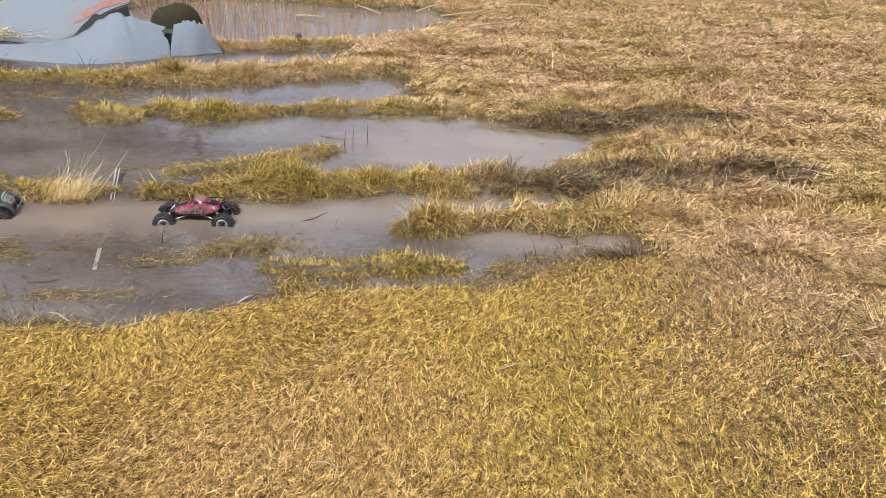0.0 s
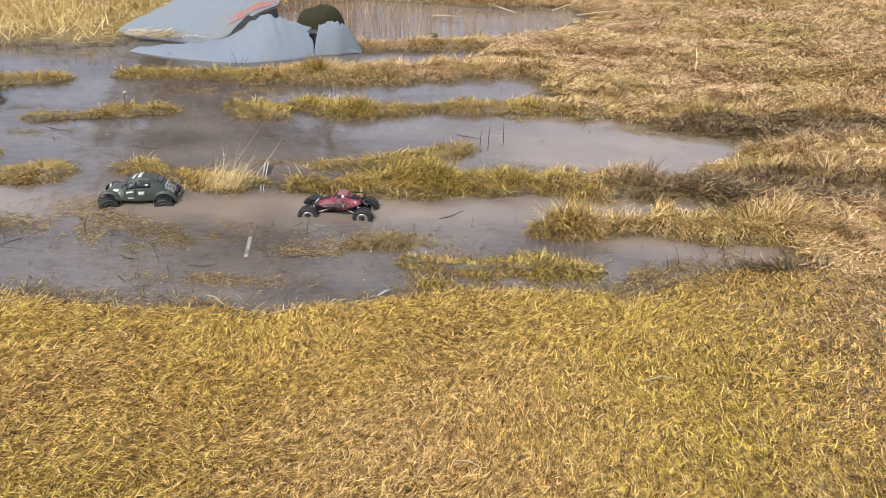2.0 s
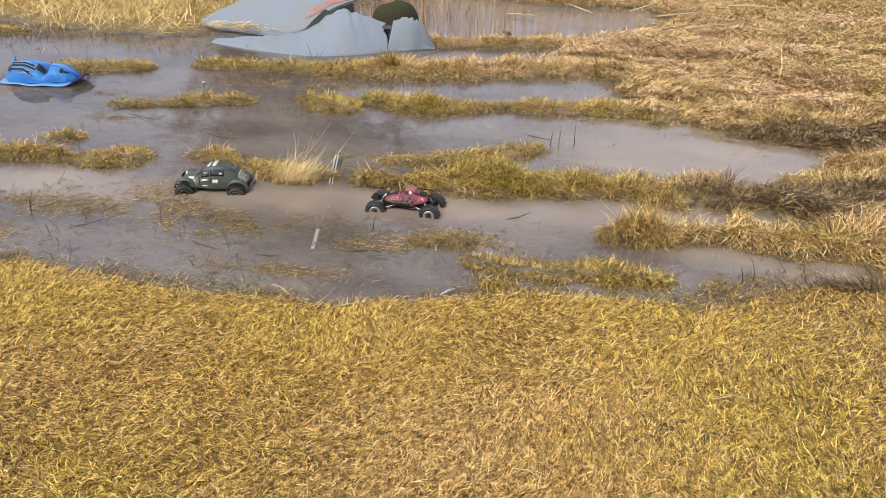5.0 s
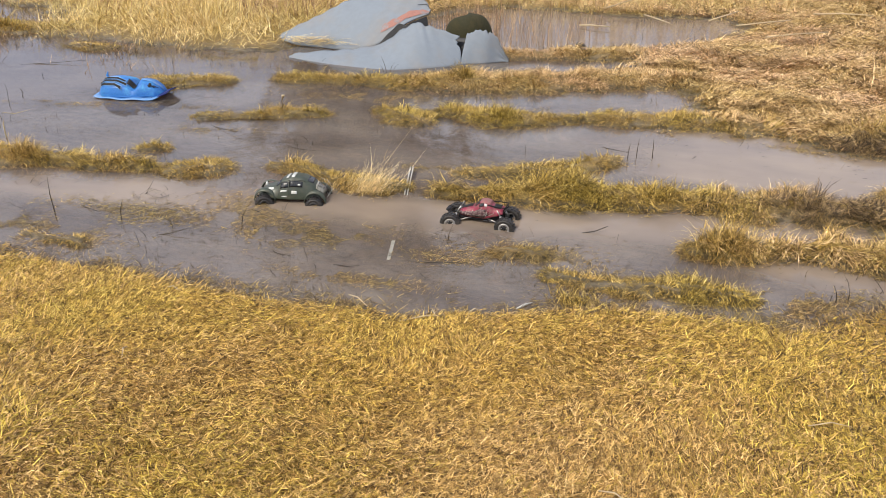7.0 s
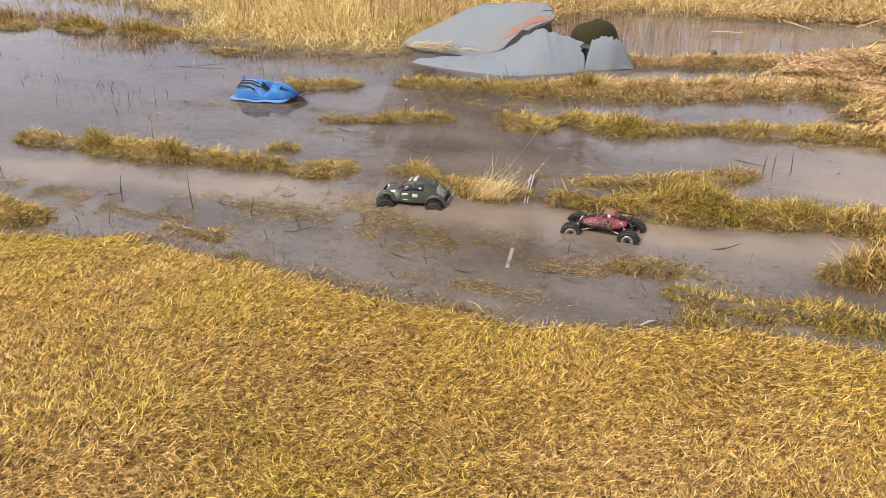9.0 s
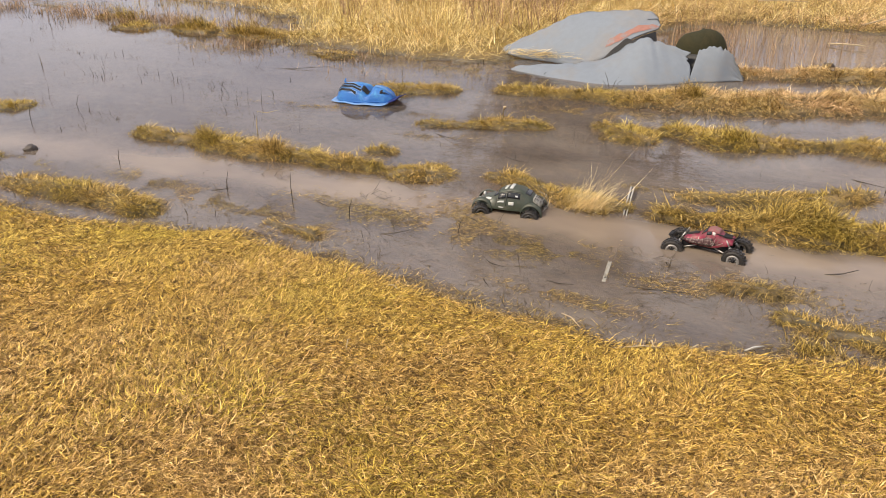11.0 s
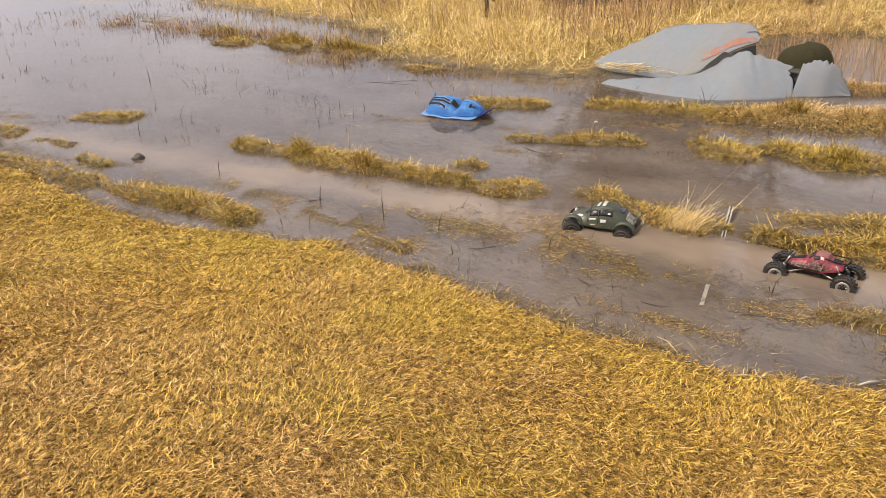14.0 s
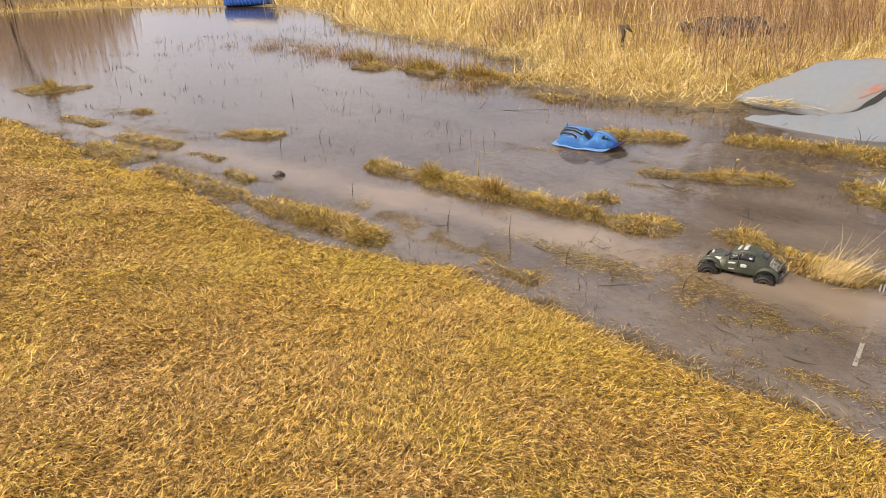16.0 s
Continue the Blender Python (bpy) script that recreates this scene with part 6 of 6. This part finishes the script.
clod("pale_stone", (-4.6, 12.4, 0.28), (0.22, 0.16, 0.10), M_STONE, "pale rounded stone among the reeds", "stone", 8)
for k, (dx, dy, s) in enumerate(((0, 0, 0.3), (0.35, 0.1, 0.26), (-0.4, 0.15, 0.24), (0.1, -0.15, 0.2), (0.65, 0.2, 0.17), (-0.75, 0.1, 0.14))):
    tagged(clod("rubble", (-7.75 + dx * 1.2, 10.9 + dy, 0.30), (s * 1.1, s, s * 0.8), M_RUBBLE, "dark broken rubble heaped in the reeds", "rubble", 10 + k), group="rubble heap")
stick("snag", [(-8.90, 9.70, 0.05), (-8.87, 9.7, 0.34), (-8.95, 9.72, 0.45), (-8.84, 9.73, 0.44), (-8.72, 9.73, 0.36)], [0.03, 0.035, 0.05, 0.04, 0.012], M_TWIG, "dark broken snag among the reeds", "snag")
stick("pale_branch", [(-8.75, 9.75, 0.46), (-8.35, 9.9, 0.52), (-7.95, 10.1, 0.55)], [0.009, 0.008, 0.004], M_DRIFT, "pale dry branch resting on the reeds", "branch")
fallen_reeds()
water_twigs()
boat()
tree_a, tree_b = bare_tree(13.0, 1), bare_tree(11.0, 2)
tree_a.matrix_world, tree_b.matrix_world = pose(-12.5, 22.5, 0.2), pose(-14.2, 23.5, 0.2, 0, 0, 50)
spots = [(-11.2, 23.8, 1.1, 0), (-15.6, 24.2, 1.0, 1), (-13.4, 26.0, 1.15, 0), (-17.0, 26.5, 0.95, 1), (-10.6, 21.9, 0.95, 1), (-13.0, 24.4, 1.0, 1), (-11.9, 25.2, 1.1, 0), (-14.9, 22.6, 0.9, 0), (-9.3, 24.4, 0.9, 1), (-12.1, 23.2, 1.0, 0), (-13.7, 24.9, 1.1, 1), (-14.6, 25.4, 1.05, 0), (-12.9, 21.6, 0.9, 1), (-11.4, 22.4, 0.95, 1)]
wood = random.Random(4)
spots += [(-72 + wood.uniform(-4, 4), -14 + 4 * k + wood.uniform(-1, 1), wood.uniform(0.5, 0.75), k % 2) for k in range(6)]
for x, y, s, k in spots:
    copy = copy_thing((tree_a, tree_b)[k], pose(x, y, 0.2, 0, 0, wood.uniform(0, 360)))
    copy.scale = (s, s, s)
